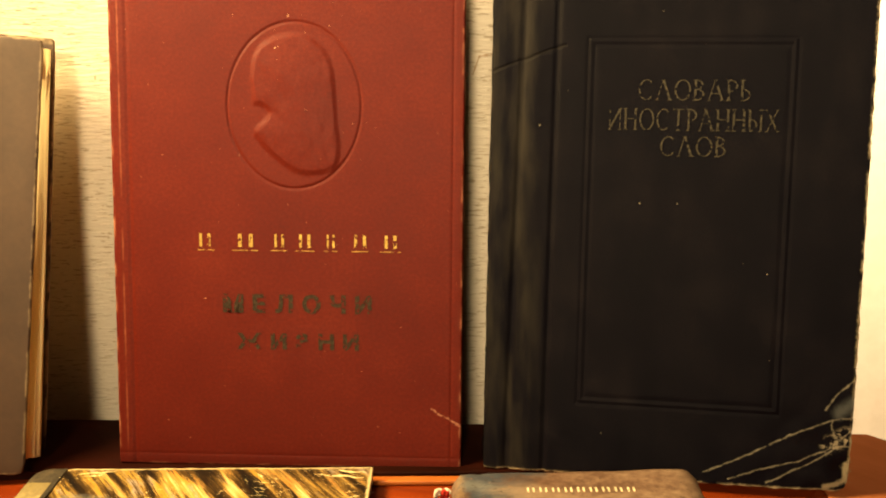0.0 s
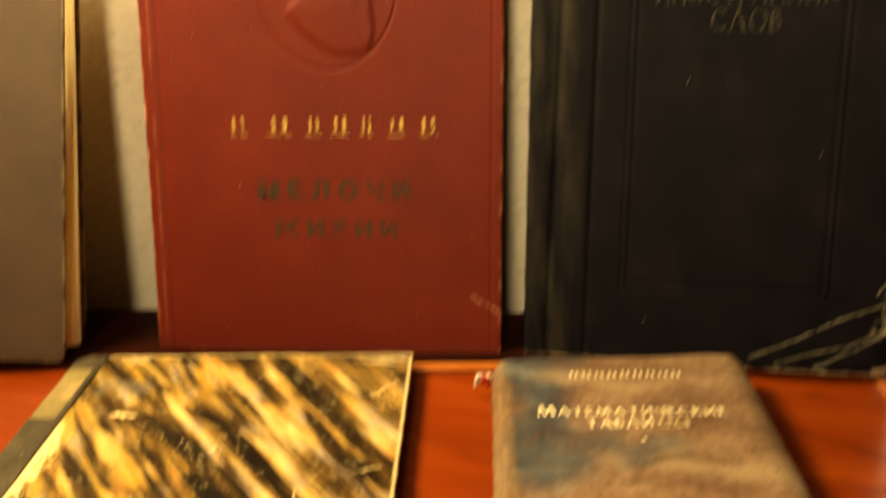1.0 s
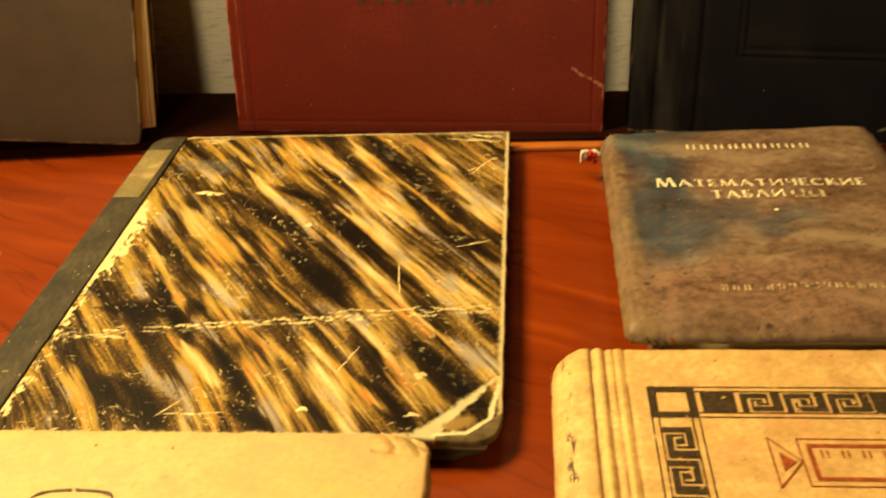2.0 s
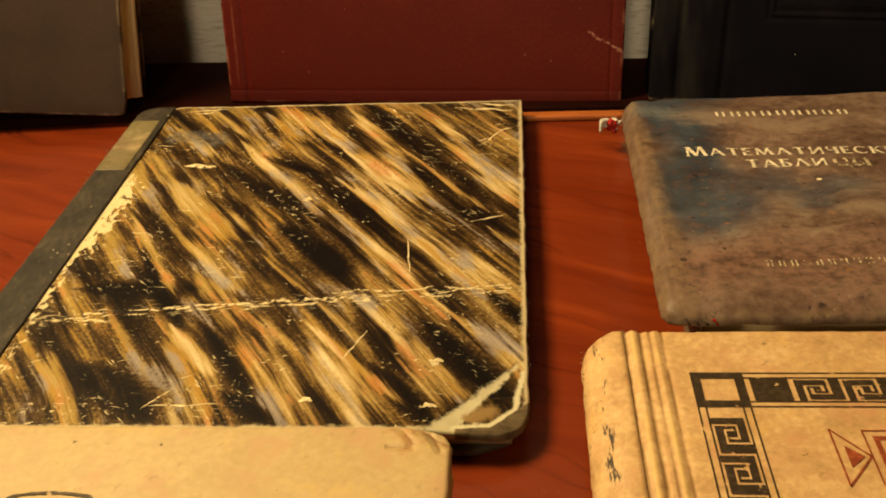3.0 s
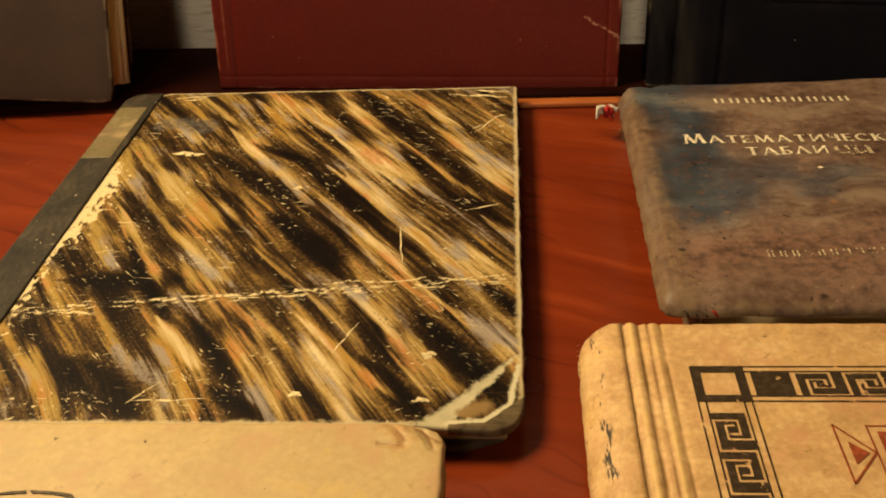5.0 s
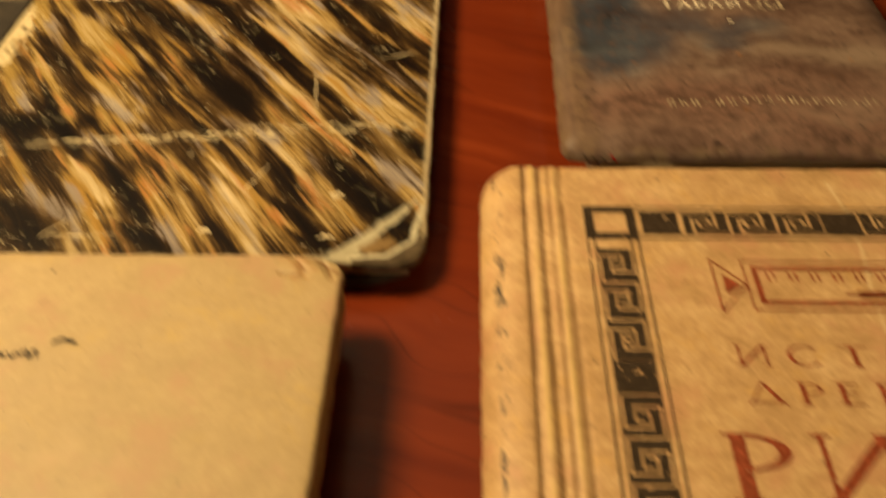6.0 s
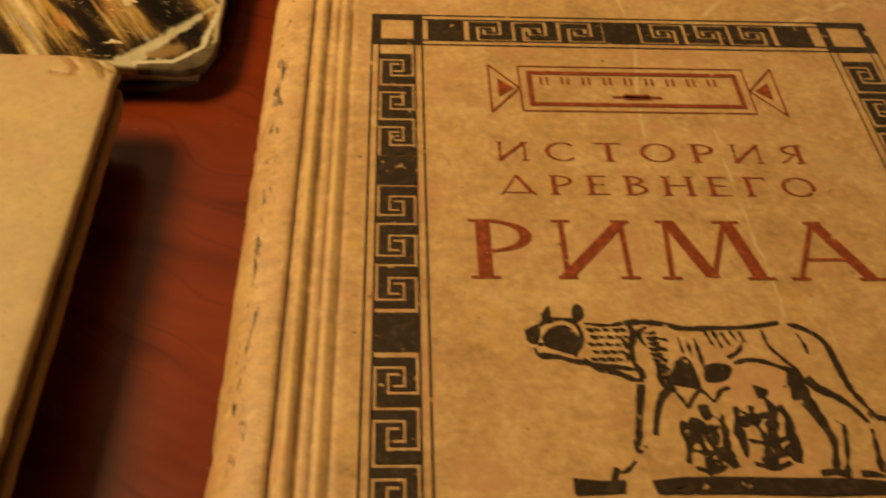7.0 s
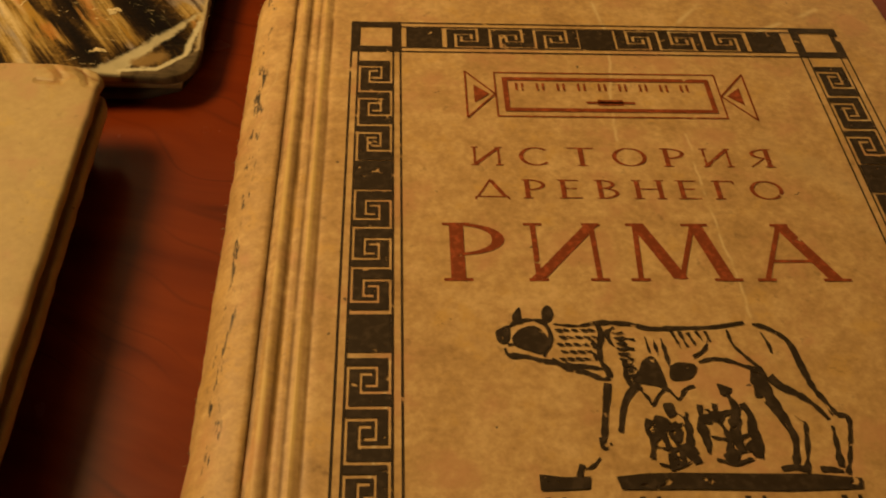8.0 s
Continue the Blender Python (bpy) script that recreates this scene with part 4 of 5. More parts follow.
def red_relief(x, y):
    """A sunk oval line with a plain raised mass inside, and the hinge and margin lines."""
    cx, cy, rx, ry = MEDAL
    u, v = (x - cx) / rx, (y - cy) / ry
    q = math.hypot(u, v)
    z = -0.00040 * math.exp(-((q - 1) / 0.016) ** 2)
    if q < 1:
        d = mass_depth(u, v)
        if d > -0.1:
            k = min(1.0, max(0.0, (d + 0.01) / 0.10))
            k = k * k * (3 - 2 * k)
            round_ = min(1.0, max(0.0, d / 0.50))
            curl = noise.noise((u * 7, v * 5, 1.0)) * 0.00016 + noise.noise((u * 15, v * 9, 3.0)) * 0.00008
            z += k * (0.00055 + 0.0008 * round_ ** 0.8 + curl)
    z -= 0.00035 * math.exp(-((x - 0.0075) / 0.0009) ** 2)
    z -= 0.00018 * math.exp(-((x - 0.1455) / 0.0006) ** 2) + 0.00010 * math.exp(-((y - 0.0048) / 0.0006) ** 2)
    return z


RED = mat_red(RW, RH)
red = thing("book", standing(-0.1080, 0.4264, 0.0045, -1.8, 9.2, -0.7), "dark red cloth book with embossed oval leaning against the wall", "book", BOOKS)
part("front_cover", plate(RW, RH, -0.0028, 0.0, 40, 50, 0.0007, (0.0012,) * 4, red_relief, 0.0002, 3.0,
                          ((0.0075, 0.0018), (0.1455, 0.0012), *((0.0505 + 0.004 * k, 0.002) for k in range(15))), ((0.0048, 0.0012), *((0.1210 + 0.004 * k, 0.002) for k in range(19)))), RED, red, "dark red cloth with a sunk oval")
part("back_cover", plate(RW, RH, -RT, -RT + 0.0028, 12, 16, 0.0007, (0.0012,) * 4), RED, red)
spine = part("spine", spine_strip(RH, RT - 0.001, 0.003, 0.0012), RED, red)
spine.location = (0, 0, -RT + 0.0005)
part("page_block", page_block(0.002, 0.003, -RT + 0.003, RW - 0.004, RH - 0.003, -0.003, 1.0), mat_pages(), red)
GOLD = mat_ink("worn_gilt", (0.36, 0.23, 0.06), 0.38, 0.6, 0.40)
GREEN = mat_ink("dull_green_foil", (0.020, 0.0125, 0.0065), 0.6, 0.0, 0.40)
bars = []
for x, w in ((0.0365, 0.0065), (0.0530, 0.0085), (0.0690, 0.0055), (0.0795, 0.0065), (0.0915, 0.0045), (0.1030, 0.0068), (0.1160, 0.0068)):
    bars += [(x + w * 0.12, 0.0962, x + w * 0.30, 0.1018), (x + w * 0.66, 0.0962, x + w * 0.86, 0.1018), (x - w * 0.18, 0.0946, x + w * 1.12, 0.0949)]
marks("gilt_bar", bars, 0.0002, GOLD, red, "worn gilt bar")
letters(lettering("\u041c\u0415\u041b\u041e\u0427\u0418", 0.0470, 0.1113, 0.0682, 0.0755, 0.0002, 0.040, 0.10, 0.50), GREEN, red, "faded dull green capitals")
letters(lettering("\u0416\u0418\u0417\u041d\u0418", 0.0528, 0.1057, 0.0522, 0.0586, 0.0002, 0.040, 0.10, 0.50), GREEN, red, "faded dull green capitals")

# ---------------------------------------------------------------- dark dictionary
DW, DH, DT = 0.150, 0.226, 0.028


def dict_relief(x, y):
    z = 0.0
    for x0, y0, x1, y1, a, w in ((0.0392, 0.0312, 0.1210, 0.1825, -0.00028, 0.0005), (0.0404, 0.0324, 0.1198, 0.1813, 0.00018, 0.0005), (0.0420, 0.0340, 0.1182, 0.1797, -0.00028, 0.0005)):
        d = max(x0 - x, x - x1, y0 - y, y - y1)
        z += a * math.exp(-(d / w) ** 2)
    z -= 0.0009 * math.exp(-((x - 0.0095 - y * 0.02) / 0.0014) ** 2)
    z += 0.0005 * math.exp(-((x - 0.0050) / 0.003) ** 2) + 0.0004 * math.exp(-((x - 0.018) / 0.0035) ** 2) - 0.0008 * math.exp(-((x - 0.0262 + 0.006 * (0.1 - y)) / 0.0012) ** 2)
    z += 0.0004 * noise.noise((x * 60, y * 18, 2.0)) * min(1, max(0, (0.04 - x) * 40))
    k = max(0.0, (x - 0.100) / 0.05) * max(0.0, (0.045 - y) / 0.045)
    return z - 0.003 * k * k + 0.0005 * noise.noise((x * 120, y * 120, 4)) * k * 4


NAVY = mat_dict(DW, DH)
dictionary = thing("book", standing(0.0515, 0.4200, 0.0045, -9.5, 9.3), "large worn navy-black cloth book with frayed corners leaning upright", "book", BOOKS)
fx = ((0.0406, 0.0022), (0.1196, 0.0022), (0.0105, 0.004), (0.0265, 0.003))
fy = ((0.0326, 0.0022), (0.1811, 0.0022))
part("front_cover", plate(DW, DH, -0.003, 0.0, 90, 120, 0.0009, (0.002, 0.005, 0.003, 0.007), dict_relief, 0.0005, 7.0, fx, fy), NAVY, dictionary, "dark cloth with a blind-tooled frame")
part("back_cover", plate(DW, DH, -DT, -DT + 0.003, 12, 16, 0.0009, (0.002, 0.005, 0.003, 0.004)), NAVY, dictionary)
spine = part("spine", spine_strip(DH, DT - 0.001, 0.005, 0.0035, fray=0.0012), NAVY, dictionary)
spine.location = (0, 0, -DT + 0.0005)
part("page_block", page_block(0.003, 0.004, -DT + 0.0032, DW - 0.005, DH - 0.004, -0.0045, 2.0), mat_pages((0.55, 0.44, 0.27)), dictionary)
BRONZE = mat_ink("tarnished_gilt", (0.020, 0.0155, 0.0085), 0.55, 0.0, 0.40)
for text, x0, x1, y0, y1 in (("\u0421\u041b\u041e\u0412\u0410\u0420\u042c", 0.0599, 0.1035, 0.1577, 0.1661), ("\u0418\u041d\u041e\u0421\u0422\u0420\u0410\u041d\u041d\u042b\u0425", 0.0482, 0.1148, 0.1457, 0.1545), ("\u0421\u041b\u041e\u0412", 0.0693, 0.0951, 0.1354, 0.1435)):
    letters(roman(text, x0, x1, y0, y1, 0.0003, 0.055, 0.12, 0.16), BRONZE, dictionary, "tarnished gilt capitals")

# ---------------------------------------------------------------- grey-brown book
GW, GH, GT = 0.130, 0.186, 0.026
GREY = mat_plain_cloth("grey_brown_cloth", (0.030, 0.0152, 0.0088), (0.054, 0.0285, 0.0165), 0.6, (0.30, 0.22, 0.13), (GW, GH))
grey = thing("book", standing(-0.1456, 0.4148, 0.0045, 6.3, 12.0) @ pose(0, 0, 0, 0, 0, -5.6) @ pose(-GW, 0, 0), "grey-brown cloth book with yellowed pages, leaning upright", "book", BOOKS)
part("front_cover", plate(GW, GH, -0.0022, 0.0, 30, 40, 0.0008, (0.002, 0.004, 0.003, 0.002), lambda x, y: 0.0008 * math.sin(y * 14) * x / GW, 0.0003, 5.0), GREY, grey)
back = part("back_cover", plate(GW, GH + 0.002, -0.0022, 0.0, 12, 16, 0.0008, (0.002, 0.003, 0.003, 0.002)), GREY, grey)
back.matrix_local = pose(0.001, 0.001, -GT, 4.0, 0, 0)
spine = part("spine", spine_strip(GH, GT, 0.005, 0.0012), GREY, grey)
spine.location = (0, 0, -GT - 0.001)
part("page_block", page_block(0.002, 0.0060, -0.0095, GW - 0.0045, GH - 0.003, -0.0025, 4.0, 0.0007, 0.0, 0.0085, 0.0050), mat_pages((0.92, 0.80, 0.52), 0.8), grey, "yellowed page edges, slightly fanned")
part("page_block", page_block(0.002, 0.0105, -GT + 0.003, GW - 0.0060, GH - 0.003, -0.0096, 4.5, 0.0009, 0.0, 0.0020, 0.001), mat_pages((0.70, 0.57, 0.33)), grey)

# ---------------------------------------------------------------- marbled book
MW, MH, MT = 0.1425, 0.1755, 0.009
marbled = thing("book", pose(-0.1375, 0.2372, 0.0), "worn amber and black marbled book lying flat on the table", "book", BOOKS)


def marble_shape(x, y):
    k = max(0.0, (x - 0.118) / (MW - 0.118)) * max(0.0, (0.026 - y) / 0.026)
    return -0.0022 * k - 0.0005 * math.exp(-((x - 0.013) / 0.001) ** 2) + 0.0002 * noise.noise((x * 40, y * 40, 1))


part("front_cover", plate(MW, MH, MT - 0.0022, MT, 70, 90, 0.0007, (0.002, 0.009, 0.0015, 0.008), marble_shape, 0.0005, 2.0), mat_marbled(MW, MH), marbled, "amber and black marbled paper, cracked and rubbed")
BARE = mat_ink("bare_paper", (0.50, 0.40, 0.22), 0.75, 0.0, 0.33)


def scar(ax, ay, bx, by, wide, seed):
    """A ragged sliver where the marbled paper has lost its face."""
    n = 12
    pts = []
    for k in range(n + 1):
        t = k / n
        off = noise.noise((t * 4.0, seed, 2.0)) * wide * 1.6
        dx, dy = bx - ax, by - ay
        l = math.hypot(dx, dy)
        pts.append((ax + dx * t - dy / l * off, ay + dy * t + dx / l * off))
    widths = [wide * 2 * max(0.12, math.sin(math.pi * (0.06 + 0.88 * k / n)) * (0.75 + 0.8 * noise.noise((k * 0.9, seed, 7.0)))) for k in range(n + 1)]
    bm = shapes([band(pts, widths)], 0.0)
    for v in bm.verts:
        v.co.z = MT + marble_shape(v.co.x, v.co.y) + 0.00012
    return bm


for k, (ax, ay, bx, by, wide) in enumerate(((0.109, 0.080, 0.111, 0.062, 0.0003), (0.128, 0.138, 0.137, 0.152, 0.0004), (0.127, 0.141, 0.131, 0.144, 0.0004), (0.134, 0.150, 0.139, 0.151, 0.0004), (0.127, 0.088, 0.137, 0.092, 0.0003),
                                           (0.103, 0.036, 0.098, 0.024, 0.0003), (0.060, 0.014, 0.054, 0.006, 0.0003), (0.030, 0.1265, 0.041, 0.1255, 0.0016), (0.0745, 0.1025, 0.0770, 0.1030, 0.0010), (0.1190, 0.0235, 0.1225, 0.0240, 0.0011),
                                           (0.0905, 0.0098, 0.0935, 0.0096, 0.0009), (0.118, 0.0080, 0.122, 0.0083, 0.0008))):
    part("paper_scar", scar(ax, ay, bx, by, wide, k * 3.7), BARE, marbled, "bare scar in the marbled paper")
for k, (ax, ay, bx, by, wide) in enumerate(((0.018, 0.1700, 0.034, 0.1728, 0.0007), (0.022, 0.1680, 0.030, 0.1700, 0.0006), (0.055, 0.0075, 0.072, 0.0085, 0.0004), (0.118, 0.1690, 0.139, 0.1660, 0.0009), (0.126, 0.1725, 0.140, 0.1700, 0.0008), (0.094, 0.1700, 0.098, 0.1650, 0.0004))):
    part("paper_scar", scar(ax, ay, bx, by, wide, 50 + k * 3.7), BARE, marbled, "bare scar in the marbled paper")
CARD = mat_plain_cloth("grey_pulp_board", (0.035, 0.026, 0.016), (0.085, 0.062, 0.036), 0.85)
part("back_cover", plate(MW - 0.0012, MH - 0.0008, 0.0004, 0.0024, 14, 16, 0.0007, (0.002, 0.012, 0.0015, 0.008), None, 0.0004, 3.0), CARD, marbled).location = (0, 0.0008, 0)
part("page_block", page_block(0.004, 0.003, 0.0024, MW - 0.004, MH - 0.003, MT - 0.0022, 3.0), mat_pages((0.42, 0.34, 0.21)), marbled)
CLOTH = mat_worn_cloth()
part("spine_cloth", plate(0.0125, MH - 0.0004, MT - 0.0020, MT + 0.00035, 6, 60, 0.0004, (0.001, 0.0004, 0.0004, 0.0078), lambda x, y: 0.0001 * noise.noise((x * 150, y * 150, 3)), 0.0002, 8.0), CLOTH, marbled, "dark cloth strip along the spine")
spine = part("spine", spine_strip(MH - 0.006, MT - 0.0004, 0.0022, 0.0012, fray=0.0006), CLOTH, marbled)
spine.location = (0, 0.0008, 0.0004)
part("paper_label", plate(0.0100, 0.0385, MT + 0.00035, MT + 0.00060, 5, 12, 0.0002, (0.0005,) * 4), mat_tan("olive_paper_label", ((0.100, 0.077, 0.031), (0.155, 0.120, 0.052), (0.22, 0.175, 0.080))), marbled, "faded olive paper label").location = (0.0004, 0.1240, 0)

# ---------------------------------------------------------------- brown tables book
BW, BH, BT = 0.0980, 0.1240, 0.0185
brown = thing("book", pose(0.0368, 0.2692, 0.0), "small stained brown book with soft rounded edges on the table", "book", BOOKS)


def pillow(x, y):
    e = min(x / 0.004, (BW - x) / 0.009, y / 0.008, (BH - y) / 0.007)
    z = -0.0036 * max(0.0, 1 - e) ** 2
    z -= 0.0006 * math.exp(-((x - 0.0105) / 0.0022) ** 2)
    z += 0.0006 * noise.noise((x * 45, y * 45, 6)) + 0.0012 * (x / BW - 0.5) * (0.5 - y / BH)
    return z


def askew(bm):
    """The soft old boards are no longer square."""
    for v in bm.verts:
        v.co.y += 0.040 * v.co.x * v.co.y / BH
        v.co.x += 0.010 * v.co.y
    return bm


BROWN = mat_brown(BW, BH)
part("front_cover", askew(plate(BW, BH, BT - 0.0024, BT, 50, 60, 0.0010, (0.004, 0.006, 0.008, 0.011), pillow, 0.0004, 4.0)), BROWN, brown)
part("back_cover", askew(plate(BW - 0.008, BH - 0.002, 0.0003, 0.0025, 14, 16, 0.001, (0.004, 0.006, 0.008, 0.006))), BROWN, brown).location = (0.008, 0, 0)
spine = part("spine", askew(spine_strip(BH - 0.014, BT - 0.0065, 0.0020, 0.0105, fray=0.0008)), BROWN, brown)
spine.location = (0, 0.002, 0.0004)
part("page_block", askew(page_block(0.0105, 0.004, 0.0025, BW - 0.004, BH - 0.004, BT - 0.004, 6.0)), mat_pages((0.34, 0.27, 0.17)), brown)
CREAM = mat_ink("cream_foil", (0.54, 0.46, 0.32), 0.5, 0.0, 0.30)
FAINT = mat_ink("faded_cream_foil", (0.40, 0.32, 0.20), 0.5, 0.0, 0.44)


def draped(bm):
    """Ink laid on the soft cover."""
    for v in bm.verts:
        v.co.z += BT + pillow(v.co.x, v.co.y) + 0.00020
    return bm


for text, x0, x1, y0, y1, ink in (("\u041c", 0.0167, 0.0230, 0.0765, 0.0826, CREAM), ("\u0410\u0422\u0415\u041c\u0410\u0422\u0418\u0427\u0415\u0421\u041a\u0418\u0415", 0.0238, 0.0828, 0.0768, 0.0814, CREAM),
                              ("\u0422\u0410\u0411\u041b\u0418", 0.0332, 0.0560, 0.0690, 0.0738, CREAM), ("\u0426\u042b", 0.0580, 0.0682, 0.0690, 0.0738, FAINT)):
    for bm in roman(text, x0, x1, y0, y1, 0.0, 0.105, 0.185, 0.20):
        part("letter", draped(bm), ink, brown, "small cream capitals" if ink is CREAM else "rubbed grey capitals")
for k in range(9):
    x = 0.0302 + k * 0.00480
    for d in (0.0, 0.0021):
        part("bar", draped(rects([(x + d, 0.1040, x + d + 0.0008, 0.1076)], 0.0)), CREAM, brown, "short cream bar")
for k in range(18):
    x = 0.0275 + k * 0.0030
    for d in (0.0, 0.0011):
        part("bar", draped(rects([(x + d, 0.0170, x + d + 0.00045, 0.0196)], 0.0)), FAINT, brown, "faint cream bar")
part("ornament", draped(shapes([ellipse(0.0512, 0.0610, 0.0008, 0.0006, 0, 8)], 0.0)), CREAM, brown)

head_band = thing("thread_tuft", pose(0.0355, 0.3885, 0.006), "frayed tuft of red and white binding thread at the book's corner", "thread")
for k in range(5):
    rnd = random.Random(k)
    pts = curve_points([(0.002 + rnd.uniform(-0.001, 0.001), -0.001, 0.004), (-0.001, 0.001 + rnd.uniform(-0.001, 0.001), 0.0065), (-0.003 + rnd.uniform(-0.0008, 0.0008), 0.0, 0.0055), (-0.0042, -0.0022 + rnd.uniform(-0.001, 0.001), 0.003)], 5)
    part("strand", tube([(x, y, 0.004 + 0.0015 * math.sin(i * 0.6 + k)) for i, (x, y) in enumerate([(p[0], p[1]) for p in pts])], 0.00045), mat_thread("white_thread", (0.72, 0.66, 0.55)), head_band)
for k in range(6):
    rnd = random.Random(20 + k)
    part("strand", tube([(rnd.uniform(-0.0018, 0.001), rnd.uniform(-0.003, 0.001), 0.002), (rnd.uniform(-0.0015, 0.001), rnd.uniform(-0.002, 0.001), 0.0042), (rnd.uniform(-0.001, 0.001), rnd.uniform(-0.003, 0.0), 0.0055)], 0.0009), mat_thread("red_thread", (0.45, 0.03, 0.02)), head_band)

tail = thing("thread_tuft", pose(0.0440, 0.2705, 0.0128), "short ends of dark and red binding thread at the book's tail", "thread")
for k in range(4):
    rnd = random.Random(40 + k)
    x = 0.0022 * k - 0.003
    part("strand", tube([(x, 0.0005, rnd.uniform(0, 0.001)), (x + 0.0012, -0.0012, 0.0012 + rnd.uniform(0, 0.001)), (x + 0.0022, -0.0014, 0.0004)], 0.00030), mat_thread("red_thread" if k > 2 else "dark_thread", (0.36, 0.02, 0.01) if k > 2 else (0.10, 0.07, 0.045)), tail)

# ---------------------------------------------------------------- tan history book
HW, HH, HT = 0.150, 0.220, 0.0144
OX, OY = 0.0175, 0.0455
history = thing("book", pose(OX, OY, 0.0), "worn tan book with black key border and red lettering", "book", BOOKS)
TAN = mat_tan("tan_paper_boards", shaded_grooves=(0.0014, 0.0047, 0.0068, 0.0097), lit_ridges=(0.0030, 0.0081), scuffs=((0.0706, 0.2140, 0.0724, 0.2015, 0.0007), (0.0724, 0.2015, 0.0691, 0.1643, 0.0006), (0.0836, 0.1663, 0.0860, 0.1188, 0.0005), (0.1069, 0.2024, 0.1245, 0.2120, 0.0012), (0.0868, 0.2019, 0.0959, 0.2135, 0.001), (0.0231, 0.1094, 0.0206, 0.0887, 0.0004), (0.1245, 0.1859, 0.1239, 0.1687, 0.0014)))
WORN_TAN = mat_tan("scuffed_tan_spine", wear_x=0.0038)
HINGE = 0.0085


def history_shape(x, y):
    z = 0.0
    for c, w, a in ((0.0014, 0.0007, -0.0006), (0.0032, 0.0011, 0.0006), (0.0050, 0.0006, -0.0005), (0.0070, 0.0005, -0.00025), (0.0081, 0.0008, 0.0003), (0.0097, 0.0006, -0.0003)):
        z += a * math.exp(-((x - c) / w) ** 2)
    return z


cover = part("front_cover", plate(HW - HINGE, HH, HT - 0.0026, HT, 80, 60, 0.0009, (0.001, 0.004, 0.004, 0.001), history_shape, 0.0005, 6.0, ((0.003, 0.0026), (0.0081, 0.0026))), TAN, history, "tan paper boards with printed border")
cover.location = (HINGE, 0, 0)
cover = part("back_cover", plate(HW - HINGE, HH, 0.0003, 0.0026, 14, 16, 0.0009, (0.001, 0.004, 0.004, 0.001)), TAN, history)
cover.location = (HINGE, 0, 0)
spine = part("spine", spine_strip(HH, HT - 0.0004, HINGE + 0.0012, HINGE + 0.001, turns=26, rows=200, fray=0.0008, shoulder=0.0075), WORN_TAN, history, "scuffed tan spine with dark worn spots")
spine.location = (0, 0, 0.0003)
part("page_block", page_block(0.006, 0.003, 0.0026, HW - 0.004, HH - 0.003, HT - 0.0026, 7.0), mat_pages((0.50, 0.40, 0.24)), history)
BLACK = mat_ink("black_ink", (0.034, 0.022, 0.012), 0.55, 0.0, 0.31)
RUST = mat_ink("rust_red_ink", (0.215, 0.048, 0.016), 0.6, 0.0, 0.30)
Z = HT + 0.00012

KEY_N = 14


def key_mask():
    """Two interlocking pale lines winding into a dark square."""
    m = [[True] * KEY_N for _ in range(KEY_N)]
    for r0, c0, r1, c1 in ((0, 0, 0, 13), (0, 13, 10, 13), (10, 4, 10, 13), (5, 4, 10, 4), (5, 4, 5, 7),
                           (3, 0, 13, 0), (3, 0, 3, 9), (3, 9, 8, 9), (8, 6, 8, 9)):
        for r in range(r0, r1 + 1):
            for c in range(c0, c1 + 1):
                m[r][c] = False
    return m


KEY = key_mask()
THIN = 0.066   # a pale line's width in a key of width 1
CUTS = [0.0]
for line in range(KEY_N):
    CUTS.append(CUTS[-1] + (THIN if line in (0, 3, 4, 5, 8, 9, 10, 13) else (1 - 8 * THIN) / 6))


def key_cells(x0, y0, w, h, flip_x, flip_y, turned):
    out = []
    for r, line in enumerate(KEY):
        c = 0
        while c < KEY_N:
            if not line[c]:
                c += 1
                continue
            e = c
            while e < KEY_N and line[e]:
                e += 1
            a, b, p, q = CUTS[c], CUTS[e], CUTS[r], CUTS[r + 1]
            if turned:
                a, b, p, q = p, q, a, b
            if flip_x:
                a, b = 1 - b, 1 - a
            if flip_y:
                p, q = 1 - q, 1 - p
            out.append((x0 + a * w, y0 + h - q * h, x0 + b * w, y0 + h - p * h))
            c = e
    return out


L0, L1, T0, T1 = 0.0400 - OX, 0.1530 - OX, 0.0805 - OY, 0.2500 - OY
BANDW, LINE = 0.0112, 0.00034
ink = []
for d in (0.0, 0.0016, BANDW - 0.0016 - LINE, BANDW - LINE):
    ink += [(L0 + d, T0 + d, L0 + d + LINE, T1 - d), (L1 - d - LINE, T0 + d, L1 - d, T1 - d), (L0 + d, T1 - d - LINE, L1 - d, T1 - d), (L0 + d, T0 + d, L1 - d, T0 + d + LINE)]
marks("border_line", ink, Z, BLACK, history)
for cx in (L0, L1 - BANDW):
    for cy in (T1 - BANDW, T0):
        a, b = BANDW, 0.0020
        part("corner_square", rects([(cx, cy, cx + a, cy + b), (cx, cy + a - b, cx + a, cy + a), (cx, cy + b, cx + b, cy + a - b), (cx + a - b, cy + b, cx + a, cy + a - b)], Z + 0.00003), BLACK, history)
INSET, D, K = 0.0020, 0.0076, 0.0102


